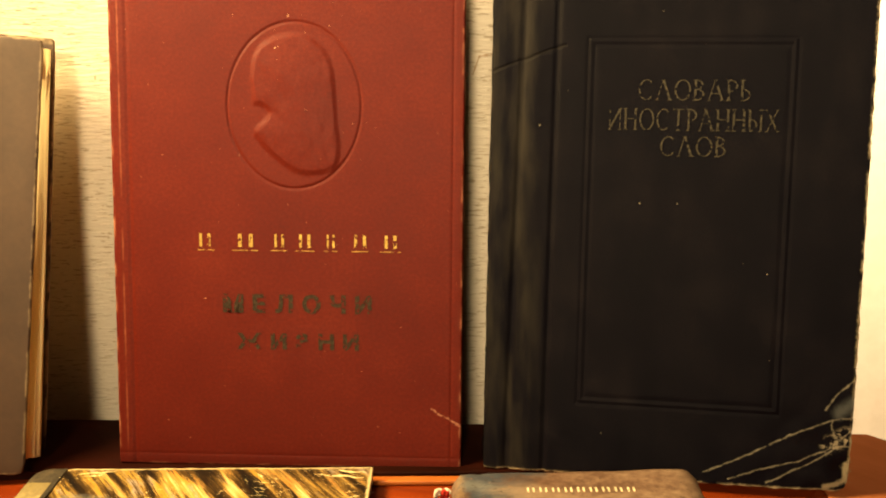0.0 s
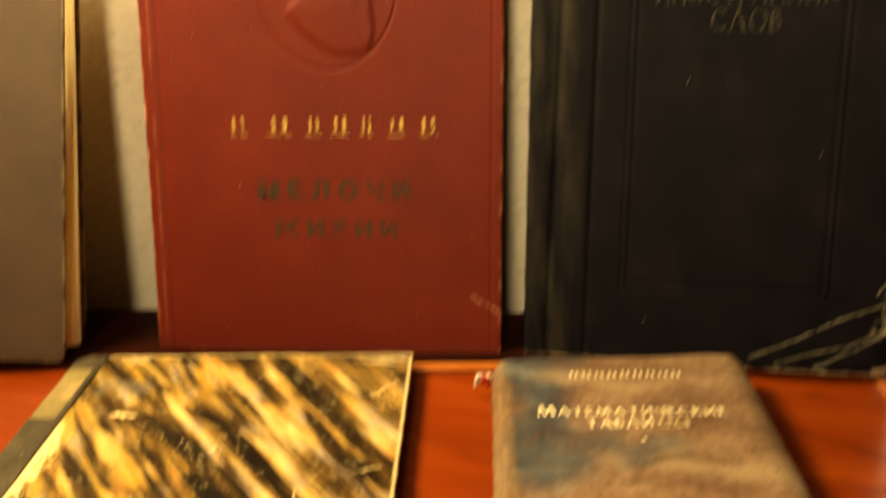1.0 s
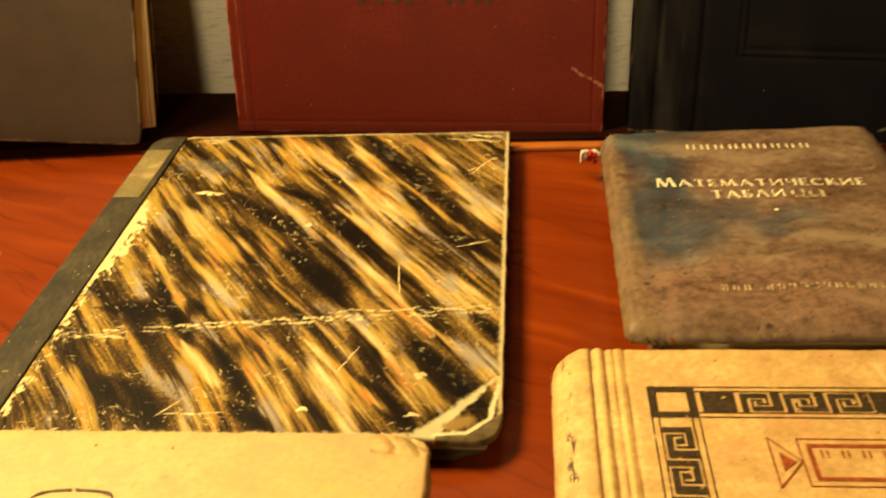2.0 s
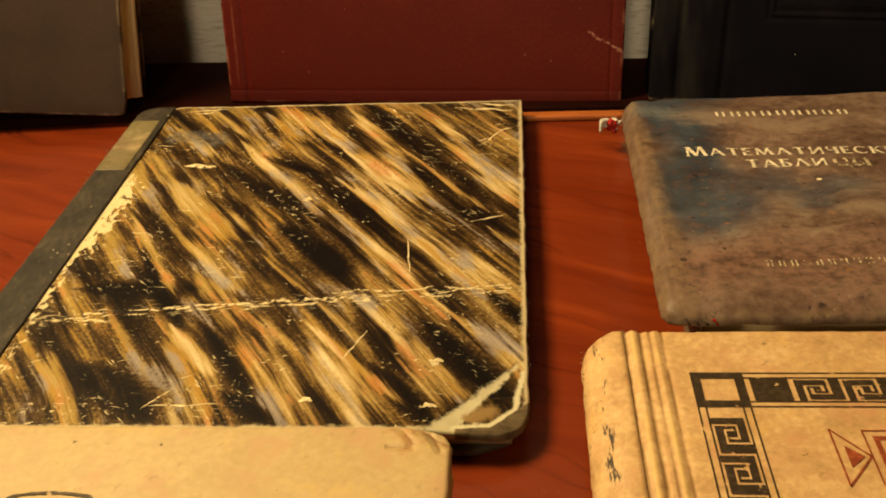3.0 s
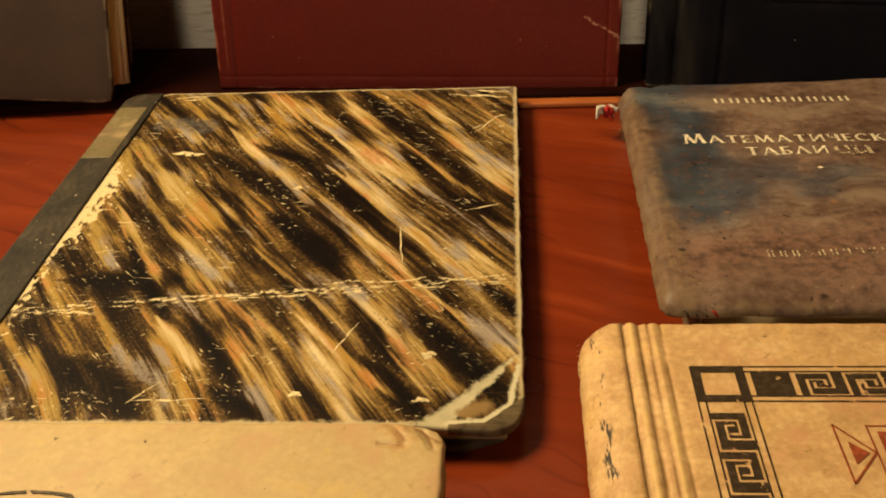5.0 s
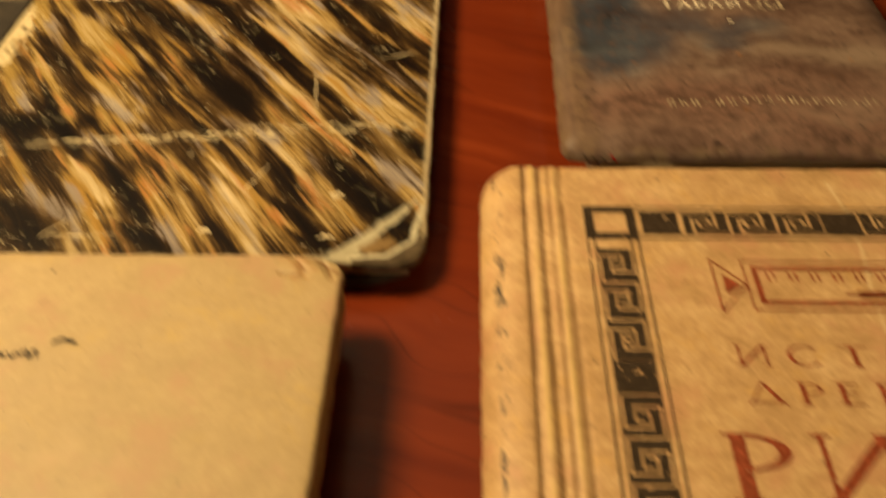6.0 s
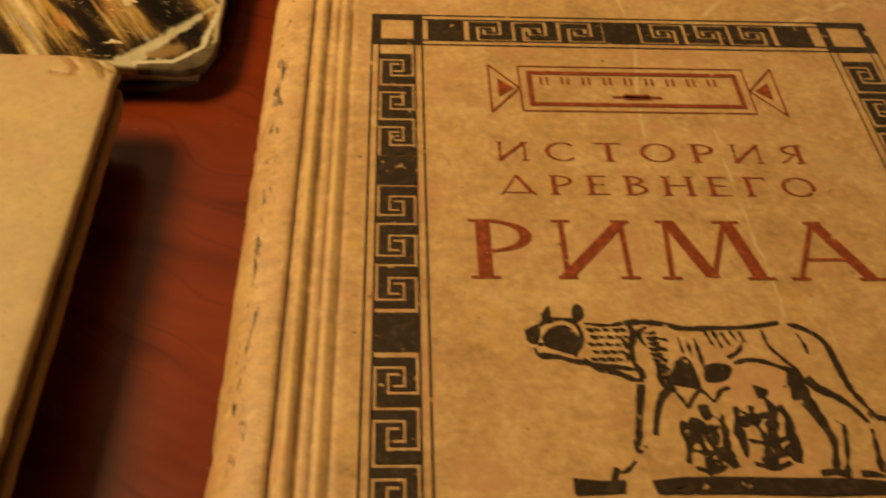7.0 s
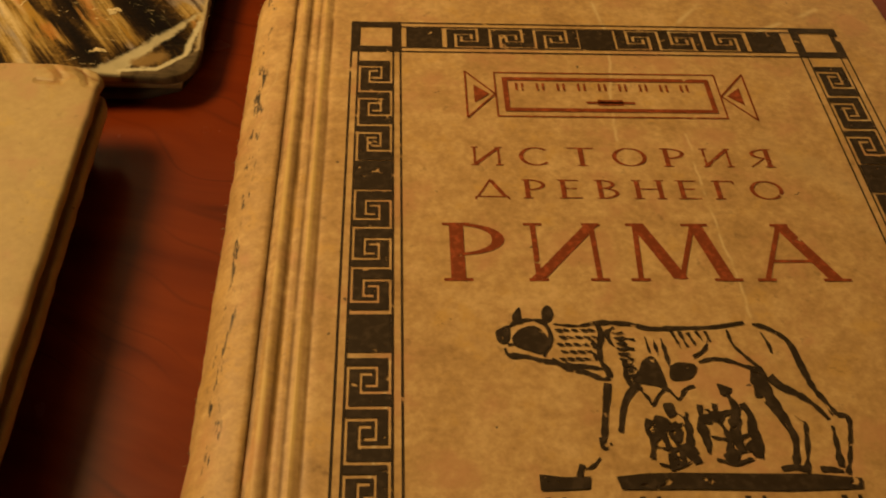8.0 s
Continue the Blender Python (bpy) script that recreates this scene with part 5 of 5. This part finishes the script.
def border_run(start, stop, fixed, along_x, sign, first_block, first_key=K):
    """Blocks and triple keys in turn between start and stop; the first keys may be longer."""
    pos, k, count, w = start, 0, 0 if first_block else 1, BANDW - 2 * INSET
    while pos + 0.006 < stop:
        if count % 4 == 0:
            a, b = pos + 0.0003, min(stop, pos + D + 0.0007)
            r = (a, fixed + INSET, b, fixed + INSET + w) if along_x else (fixed + INSET, sign * b, fixed + INSET + w, sign * a)
            if sign < 0:
                r = (r[0], min(r[1], r[3]), r[2], max(r[1], r[3]))
            part("border_block", rects([r], Z), BLACK, history)
            pos += D + 0.0012
        else:
            long = first_key if count < 4 else K - (0.0003 if first_key > K else 0.0)
            a, b = pos, min(stop, pos + long)
            if along_x:
                cells = key_cells(a, fixed + INSET, b - a, w, k % 2 == 1, True, True)
            else:
                lo, hi = sorted((sign * a, sign * b))
                cells = key_cells(fixed + INSET, lo, w, hi - lo, False, k % 2 == 1, False)
            part("border_key", rects(cells, Z), BLACK, history)
            pos += long
        count += 1
        if count % 4 == 0:
            k += 1


border_run(L0 + BANDW + 0.0009, L1 - BANDW - 0.0005, T1 - BANDW, True, 1, True)
for fx in (L0, L1 - BANDW):
    border_run(-(T1 - BANDW - 0.0027), -(T0 + BANDW), fx, False, -1, False, 0.0109)

# red name-plate with triangular ends
px0, px1, py0, py1 = 0.0712 - OX, 0.1203 - OX, 0.2170 - OY, 0.2320 - OY


def frame_rects(x0, y0, x1, y1, t):
    return [(x0, y0, x1, y0 + t), (x0, y1 - t, x1, y1), (x0, y0 + t, x0 + t, y1 - t), (x1 - t, y0 + t, x1, y1 - t)]


part("name_plate", rects(frame_rects(px0, py0, px1, py1, 0.00035) + frame_rects(px0 + 0.0018, py0 + 0.0018, px1 - 0.0018, py1 - 0.0018, 0.0011), Z), RUST, history, "rust red printed frame with triangular ends")
for s, x in ((1, px0), (-1, px1)):
    tri = []
    out = [(x - s * 0.0062, py1 + 0.0002), (x - s * 0.0062, py0 - 0.0004), (x, (py0 + py1) / 2)]
    for a, b in zip(out, out[1:] + out[:1]):
        tri.append(band([a, b], (0.0004, 0.0004)))
    mid = (py0 + py1) / 2
    tri.append([(x - s * 0.0045, mid + 0.0030), (x - s * 0.0045, mid - 0.0030), (x - s * 0.0012, mid)])
    part("plate_wing", shapes(tri, Z), RUST, history)
bars = []
for k in range(9):
    x = px0 + 0.0045 + k * 0.0045
    bars += [(x, 0.2258 - OY, x + 0.0005, 0.2282 - OY), (x + 0.0013, 0.2258 - OY, x + 0.0018, 0.2282 - OY)]
bars += [(0.0905 - OX, 0.2215 - OY, 0.1010 - OX, 0.2222 - OY), (0.0930 - OX, 0.2210 - OY, 0.0985 - OX, 0.2228 - OY)]
marks("bar", bars, Z, RUST, history)
letters(roman("\u0418\u0421\u0422\u041e\u0420\u0418\u042f", 0.0650 - OX, 0.1262 - OX, 0.2022 - OY, 0.2076 - OY, Z, 0.055, 0.12, 0.46), RUST, history, "thin rust red capitals")
letters(roman("\u0414\u0420\u0415\u0412\u041d\u0415\u0413\u041e", 0.0652 - OX, 0.1260 - OX, 0.1930 - OY, 0.1982 - OY, Z, 0.055, 0.12, 0.42), RUST, history, "thin rust red capitals")
letters(roman("\u0420\u0418\u041c\u0410", 0.0595 - OX, 0.1312 - OX, 0.1722 - OY, 0.1864 - OY, Z, 0.052, 0.138, 0.26), RUST, history, "large rust red capitals")

# printed vignette: a striding animal in woodcut strokes over a base, with plain blots beneath it
def at(*pts):
    """From the plan of the table to the cover."""
    return [(x - OX, y - OY) for x, y in pts]


def stroke(ctrl, widths, seed=0.0):
    return band(curve_points(at(*ctrl)), [w * 1.25 for w in widths], 0.0003, seed)


def blot(*pts):
    return curve_points(at(*pts, pts[0]), 5)[:-1]


vig = []
# head
vig += [blot((0.0695, 0.1595), (0.0709, 0.1613), (0.0731, 0.1621), (0.0745, 0.1615), (0.0756, 0.1595), (0.0753, 0.1569), (0.074, 0.1562), (0.0721, 0.1569), (0.07, 0.1578)),
        blot((0.0668, 0.1609), (0.0677, 0.1615), (0.0692, 0.1621), (0.0692, 0.1595), (0.0683, 0.1583), (0.0671, 0.1588)),
        blot((0.0699, 0.1643), (0.0713, 0.1662), (0.0715, 0.1641), (0.0718, 0.1628), (0.0701, 0.1626)),
        blot((0.075, 0.1633), (0.0752, 0.1655), (0.0762, 0.1666), (0.077, 0.1658), (0.077, 0.1641), (0.0759, 0.1628)),
        stroke([(0.0692, 0.1619), (0.0708, 0.1631), (0.0732, 0.1634), (0.0751, 0.1628), (0.0761, 0.1607), (0.0758, 0.1583), (0.0746, 0.1557)], (0.0004, 0.0006, 0.0005, 0.0007, 0.0004)),
        stroke([(0.0682, 0.1574), (0.0688, 0.156), (0.0716, 0.1557), (0.0743, 0.1548), (0.0766, 0.1545)], (0.0005, 0.0008, 0.0006, 0.0007)),
        stroke([(0.0687, 0.1581), (0.0708, 0.1582), (0.0731, 0.1571)], (0.0003, 0.0004, 0.0003))]
# neck and shoulder
vig += [stroke([(0.0758, 0.1551), (0.0779, 0.1537), (0.0811, 0.1525), (0.0837, 0.1512), (0.085, 0.1514)], (0.0006, 0.001, 0.0007, 0.0006)),
        stroke([(0.078, 0.1542), (0.0817, 0.1536), (0.0843, 0.1531)], (0.0004, 0.0005, 0.0003)),
        stroke([(0.0841, 0.1631), (0.0848, 0.1606), (0.0842, 0.1577), (0.084, 0.1548), (0.0849, 0.1527), (0.085, 0.1514)], (0.0007, 0.0009, 0.0007, 0.0009, 0.0006)),
        stroke([(0.0872, 0.1618), (0.0858, 0.1606), (0.0861, 0.1587), (0.0867, 0.1578)], (0.0004, 0.0006, 0.0003)),
        stroke([(0.0825, 0.1594), (0.0833, 0.1585), (0.0834, 0.1573)], (0.0004, 0.0006, 0.0004)),
        stroke([(0.0825, 0.1569), (0.0832, 0.1559), (0.0832, 0.1548)], (0.0004, 0.0006, 0.0004))]
# back
vig += [stroke([(0.0768, 0.1625), (0.0809, 0.1621), (0.0849, 0.1628), (0.0897, 0.1625), (0.0935, 0.1615), (0.0984, 0.1616), (0.1044, 0.1618), (0.1101, 0.1628)], (0.0003, 0.0004, 0.0007, 0.0008, 0.0008, 0.0007, 0.0005, 0.0007)),
        stroke([(0.1115, 0.1624), (0.1138, 0.1616), (0.1162, 0.1596), (0.1171, 0.1576), (0.1175, 0.1547), (0.1179, 0.1518), (0.1185, 0.149), (0.1197, 0.1466), (0.1208, 0.1441)], (0.0005, 0.0007, 0.0009, 0.0011, 0.0009, 0.0007, 0.0004)),
        stroke([(0.1125, 0.1606), (0.1132, 0.1582), (0.1133, 0.1563)], (0.0003, 0.0005, 0.0003)),
        stroke([(0.1186, 0.1488), (0.12, 0.144)], (0.0002, 0.0002))]
# fore leg
vig += [stroke([(0.0845, 0.1503), (0.0839, 0.1475), (0.083, 0.1433), (0.0823, 0.1392)], (0.0009, 0.0009, 0.0007, 0.0006)),
        stroke([(0.0819, 0.1402), (0.0822, 0.1385), (0.0835, 0.1391)], (0.0005, 0.0009, 0.0003)),
        stroke([(0.0896, 0.1502), (0.0876, 0.1481), (0.0863, 0.1454), (0.0852, 0.1411)], (0.0009, 0.0008, 0.0006)),
        stroke([(0.0814, 0.1366), (0.0796, 0.1349), (0.0778, 0.1349)], (0.0003, 0.0004, 0.0004)),
        stroke([(0.0784, 0.1355), (0.0776, 0.1333)], (0.0008, 0.0007))]
# ribs
vig += [stroke([(0.0888, 0.1594), (0.0904, 0.1591)], (0.0003, 0.0004)),
        stroke([(0.0883, 0.1575), (0.09, 0.1571)], (0.0003, 0.0004)),
        stroke([(0.0882, 0.1559), (0.0895, 0.1548)], (0.0003, 0.0005)),
        stroke([(0.0879, 0.1538), (0.0897, 0.153)], (0.0004, 0.0006)),
        stroke([(0.088, 0.1548), (0.0878, 0.1516), (0.0886, 0.1497), (0.09, 0.1491)], (0.0006, 0.0009, 0.0007)),
        stroke([(0.0922, 0.1597), (0.0925, 0.1564)], (0.0003, 0.0004)),
        stroke([(0.0936, 0.1591), (0.0938, 0.1557)], (0.0003, 0.0004)),
        stroke([(0.0949, 0.1594), (0.0952, 0.1559), (0.0953, 0.1534)], (0.0003, 0.0005, 0.0003)),
        stroke([(0.0969, 0.1612), (0.0981, 0.1569)], (0.0005, 0.0003)),
        stroke([(0.0983, 0.1609), (0.0992, 0.1576)], (0.0005, 0.0003)),
        stroke([(0.0997, 0.1606), (0.1006, 0.1581)], (0.0005, 0.0003)),
        stroke([(0.1012, 0.1609), (0.1021, 0.1587)], (0.0005, 0.0003)),
        stroke([(0.1031, 0.1594), (0.1019, 0.157), (0.0997, 0.1555)], (0.0003, 0.0005, 0.0004)),
        stroke([(0.1028, 0.1609), (0.1033, 0.1587)], (0.0004, 0.0004))]
# belly
vig += [blot((0.0909, 0.1547), (0.0925, 0.1557), (0.0936, 0.1542), (0.0942, 0.1489), (0.0928, 0.1496), (0.0906, 0.1501), (0.0886, 0.1507), (0.0901, 0.153)),
        blot((0.0954, 0.1536), (0.097, 0.1544), (0.0998, 0.1538), (0.0988, 0.1515), (0.0968, 0.1508), (0.095, 0.1511)),
        stroke([(0.0895, 0.1491), (0.0906, 0.1475), (0.0912, 0.1461), (0.0925, 0.148), (0.0941, 0.1491), (0.0956, 0.1472), (0.0971, 0.1491), (0.0987, 0.1497)], (0.0004, 0.0004, 0.0004, 0.0004)),
        stroke([(0.1004, 0.1544), (0.1029, 0.1551), (0.1057, 0.1547), (0.1083, 0.1535), (0.1102, 0.1533)], (0.0003, 0.0005, 0.0006)),
        stroke([(0.1067, 0.1612), (0.107, 0.1582), (0.1084, 0.1559), (0.1104, 0.1533)], (0.0003, 0.0005, 0.0008))]
# hind legs
vig += [stroke([(0.1116, 0.1515), (0.113, 0.1496), (0.1154, 0.1481), (0.1176, 0.1459), (0.1192, 0.1432)], (0.0016, 0.0012, 0.0008, 0.0006)),
        stroke([(0.1102, 0.1535), (0.1102, 0.1496), (0.111, 0.1463), (0.1123, 0.1428), (0.1126, 0.1393), (0.1115, 0.1347)], (0.0014, 0.0018, 0.0012, 0.0008, 0.0008)),
        stroke([(0.1096, 0.1466), (0.1112, 0.1434), (0.1123, 0.1403)], (0.0003, 0.0004, 0.0003)),
        stroke([(0.1093, 0.153), (0.1089, 0.1502), (0.1089, 0.1474)], (0.001, 0.001, 0.0008)),
        stroke([(0.1152, 0.1428), (0.1143, 0.1385), (0.1132, 0.1345)], (0.0004, 0.0006, 0.0007)),
        stroke([(0.1194, 0.142), (0.119, 0.1384), (0.1186, 0.1347)], (0.0004, 0.0006, 0.0009)),
        stroke([(0.1152, 0.1343), (0.1168, 0.1343), (0.1187, 0.1339)], (0.0006, 0.0008, 0.0006)),
        stroke([(0.1091, 0.1344), (0.1116, 0.1347), (0.1135, 0.1339)], (0.0006, 0.0009, 0.0007)),
        stroke([(0.1208, 0.1441), (0.1224, 0.1434), (0.1213, 0.1389), (0.1193, 0.1335)], (0.0007, 0.0007, 0.0005, 0.0005)),
        stroke([(0.1138, 0.1438), (0.1153, 0.1424)], (0.0002, 0.0003))]
for j in range(5):
    for k in range(5 - j // 3):
        x, y = 0.0770 + k * 0.0014 + j % 2 * 0.0005, 0.1611 + j * -0.0015
        vig.append(stroke([(x, y + 0.0002), (x + 0.0007, y), (x + 0.0013, y - 0.0001)], (0.0002, 0.0005, 0.0002), j + k))
rnd = random.Random(7)
for cx, cy, rx, ry in ((0.0930, 0.1402, 0.0030, 0.0068), (0.1026, 0.1424, 0.0036, 0.0090)):
    for k in range(4):
        x = cx + rx * (k / 1.5 - 1)
        top, low = cy + ry * rnd.uniform(0.3, 0.8), cy - ry * rnd.uniform(0.5, 0.95)
        pts = [(x + rnd.uniform(-0.0007, 0.0007), top + (low - top) * j / 4) for j in range(5)]
        vig.append(stroke(pts, [rnd.uniform(0.0005, 0.0014) for _ in range(5)], k))
    for k in range(6):
        a, r = k * 2.4 + rnd.uniform(-0.4, 0.4), math.sqrt((k + 0.5) / 6)
        x, y = cx + rx * r * math.cos(a), cy + ry * r * math.sin(a)
        side = [(x + rnd.uniform(0.0007, 0.0017) * math.cos(b), y + rnd.uniform(0.0006, 0.0016) * math.sin(b)) for b in (0.2, 1.1, 2.2, 3.2, 4.3, 5.3)]
        vig.append(blot(*side))
    for dy in (0.30, -0.25, -0.70):
        vig.append(stroke([(cx - rx * 0.9, cy + ry * dy), (cx, cy + ry * dy - 0.0006), (cx + rx * 0.8, cy + ry * dy + 0.0004)], (0.0003, 0.0007, 0.0003), cx + dy))
# hatching on the shoulder
for k in range(9):
    y = 0.1606 - k * 0.0011
    vig.append(stroke([(0.0866 + k * 0.00012, y), (0.0876 + k * 0.00012, y - 0.0002), (0.0886 + k * 0.00012, y + 0.0001)], (0.0002, 0.0005, 0.0002), k))
vig += [at((0.0716, 0.1338), (0.0755, 0.1333), (0.0794, 0.1334), (0.079, 0.1314), (0.0753, 0.1312), (0.0716, 0.1311)),
        at((0.0833, 0.1333), (0.0877, 0.1338), (0.093, 0.1339), (0.106, 0.1336), (0.114, 0.1335), (0.1212, 0.1327), (0.1208, 0.131), (0.1096, 0.1307), (0.0967, 0.1311), (0.0838, 0.1312))]
for k, poly in enumerate(vig):
    part("vignette_stroke", shapes([poly], Z + k * 0.000001), BLACK, history)

# a line of widely spaced capitals under the vignette, as bars
for x in (0.0739, 0.0881, 0.1041, 0.1188):
    marks("bar", [(x - 0.0018 - OX, 0.1240 - OY, x - 0.0009 - OX, 0.1300 - OY), (x + 0.0008 - OX, 0.1240 - OY, x + 0.0014 - OX, 0.1300 - OY)], Z, BLACK, history, "dark printed bar")

# ---------------------------------------------------------------- beige book
EW, EH, ET = 0.150, 0.2070, 0.0180
bx, by = -0.1606, 0.0220
beige = thing("book", pose(bx, by, 0.0), "beige cloth book with worn corner lying on the table", "book", BOOKS)
SAND = mat_tan("beige_book_cloth", ((0.395, 0.275, 0.112), (0.45, 0.318, 0.138), (0.51, 0.368, 0.168)), 0.0, ((0.1390, 0.2058, 0.1420, 0.2012, 0.0011), (0.1375, 0.2010, 0.1418, 0.2002, 0.0009), (0.1432, 0.2060, 0.1492, 0.2020, 0.0013), (0.1450, 0.2048, 0.1478, 0.2000, 0.0010)))


def beige_shape(x, y):
    k = max(0.0, (x - (EW - 0.010)) / 0.010) * max(0.0, (y - (EH - 0.008)) / 0.008)
    return -0.0018 * k + 0.0002 * noise.noise((x * 30, y * 30, 8))


part("front_cover", plate(EW, EH, ET - 0.0030, ET, 60, 80, 0.0012, (0.002, 0.004, 0.0055, 0.002), beige_shape, 0.0004, 9.0), SAND, beige)
part("back_cover", plate(EW - 0.006, EH - 0.006, 0.0003, 0.0026, 14, 16, 0.001, (0.002, 0.004, 0.004, 0.002)), SAND, beige)
part("turned_in_edge", plate(0.012, EH - 0.0035, 0.0088, 0.0122, 8, 60, 0.0009, (0.001, 0.003, 0.003, 0.001), lambda x, y: 0.0004 * noise.noise((x * 60, y * 40, 3)), 0.0003, 4.0), SAND, beige, "folded edge of the cover cloth").location = (EW - 0.0120, 0.0, 0)
# Page tint set low to hold the shade under the beige cover.
SHADED_LEAVES = mat_pages((0.24, 0.18, 0.10))
part("page_block", page_block(0.003, 0.003, 0.0026, EW - 0.0060, EH - 0.007, 0.0092, 8.0, 0.0006), SHADED_LEAVES, beige)
part("page_block", page_block(0.003, 0.003, 0.0117, EW - 0.0035, EH - 0.006, ET - 0.0030, 9.0, 0.0006), SHADED_LEAVES, beige)
spine = part("spine", spine_strip(EH - 0.004, ET - 0.001, 0.004, 0.0012), SAND, beige)
spine.location = (0, 0, 0.0005)
PEN = mat_ink("dark_pen_ink", (0.075, 0.055, 0.034), 0.6, 0.0, 0.33)


def pen(ctrl, w=0.0008):
    return band(curve_points([(x - bx, y - by) for x, y in ctrl], 6), (w * 0.4, w, w * 0.6), 0.0003, 1.0)


def on_beige(bm):
    for v in bm.verts:
        v.co.z = ET + beige_shape(v.co.x, v.co.y) + 0.00025
    return bm


scribble = [pen([(-0.0975, 0.2052), (-0.0945, 0.2086), (-0.0870, 0.2096), (-0.0800, 0.2088), (-0.0780, 0.2072)]), pen([(-0.0634, 0.2022), (-0.0616, 0.2036), (-0.0588, 0.2028)], 0.0010)]
rnd = random.Random(3)
for k in range(8):
    x = -0.0905 + k * 0.0032
    h_ = rnd.uniform(0.0012, 0.0024)
    scribble.append(pen([(x, 0.1990), (x + 0.0006, 0.1990 + h_), (x + 0.0016, 0.1988), (x + 0.0024, 0.1992 + h_ * 0.7), (x + 0.0031, 0.1990)], 0.0006))
for poly in scribble:
    part("pen_mark", on_beige(shapes([poly], 0.0)), PEN, beige, "dark pen scribble")


# ---------------------------------------------------------------- frayed edges
def fringe(count, seed, place, length, r):
    """Short bent fibres; place(k in 0..1) gives a root and a direction."""
    rnd = random.Random(seed)
    bm = bmesh.new()
    for _ in range(count):
        root, way = place(rnd.random())
        p = Vector(root)
        way = Vector(way).normalized()
        rings = []
        step = length * rnd.uniform(0.4, 1.2) / 3
        for k in range(4):
            thick = r * (1 - 0.2 * k)
            rings.append([bm.verts.new(p + Vector((thick * a, thick * b, thick * c))) for a, b, c in ((1, 0, 0), (-0.5, 0.87, 0.4), (-0.5, -0.87, -0.4))])
            way = (way + Vector((rnd.uniform(-0.6, 0.6), rnd.uniform(-0.6, 0.6), rnd.uniform(-0.5, 0.5)))).normalized()
            p = p + way * step
        for a, b in zip(rings, rings[1:]):
            for i in range(3):
                bm.faces.new((a[i], a[(i + 1) % 3], b[(i + 1) % 3], b[i]))
    return bm


FIBRE = mat_thread("pale_fibres", (0.34, 0.26, 0.14))
DARK_FIBRE = mat_thread("brown_fibres", (0.16, 0.11, 0.06))
part("frayed_edge", fringe(70, 1, lambda k: ((-0.0004, 0.085 + 0.080 * k, MT - 0.0010), (-1, 0.3, 0.1)), 0.0022, 0.00010), DARK_FIBRE, marbled, "loose brown fibres")
part("frayed_edge", fringe(60, 2, lambda k: ((MW - 0.0004, 0.020 + 0.150 * k, MT - 0.0008), (1, 0, 0.1)), 0.0011, 0.00010), FIBRE, marbled, "loose pale fibres")
part("frayed_edge", fringe(60, 3, lambda k: ((0.0006 + 0.002 * k, 0.085 + 0.038 * k, BT - 0.0050), (-1, 0.4, 0.2)), 0.0020, 0.00010), DARK_FIBRE, brown, "loose brown fibres")
part("frayed_edge", fringe(60, 4, lambda k: ((0.0040 + 0.0065 * k, HH - 0.0035 + 0.0033 * k, HT - 0.0030 + 0.0026 * k), (-0.3, 1, 0.2)), 0.0011, 0.00009), FIBRE, history, "loose pale fibres")
part("frayed_edge", fringe(90, 5, lambda k: ((0.0002, HH * k, HT * 0.62), (-1, 0, 0.3)), 0.0009, 0.00009), FIBRE, history, "loose pale fibres")
part("frayed_edge", fringe(80, 6, lambda k: ((DW - 0.0003, 0.004 + 0.20 * k, -0.0010), (1, 0, 0.2)), 0.0012, 0.00009), FIBRE, dictionary, "loose pale fibres")

# ---------------------------------------------------------------- what is printed on a cover belongs to that cover
PRINTED = {"letter", "bar", "gilt_bar", "ornament", "border_line", "corner_square", "border_block", "border_key", "name_plate", "plate_wing", "vignette_stroke", "pen_mark"}
for book in (red, dictionary, brown, history, beige):
    kids = list(book.children)
    cover = next(ob for ob in kids if ob.name.split(".")[0] == "front_cover")
    for ob in kids:
        if ob.name.split(".")[0] in PRINTED:
            ob.parent = cover
            ob.location = ob.location - cover.location
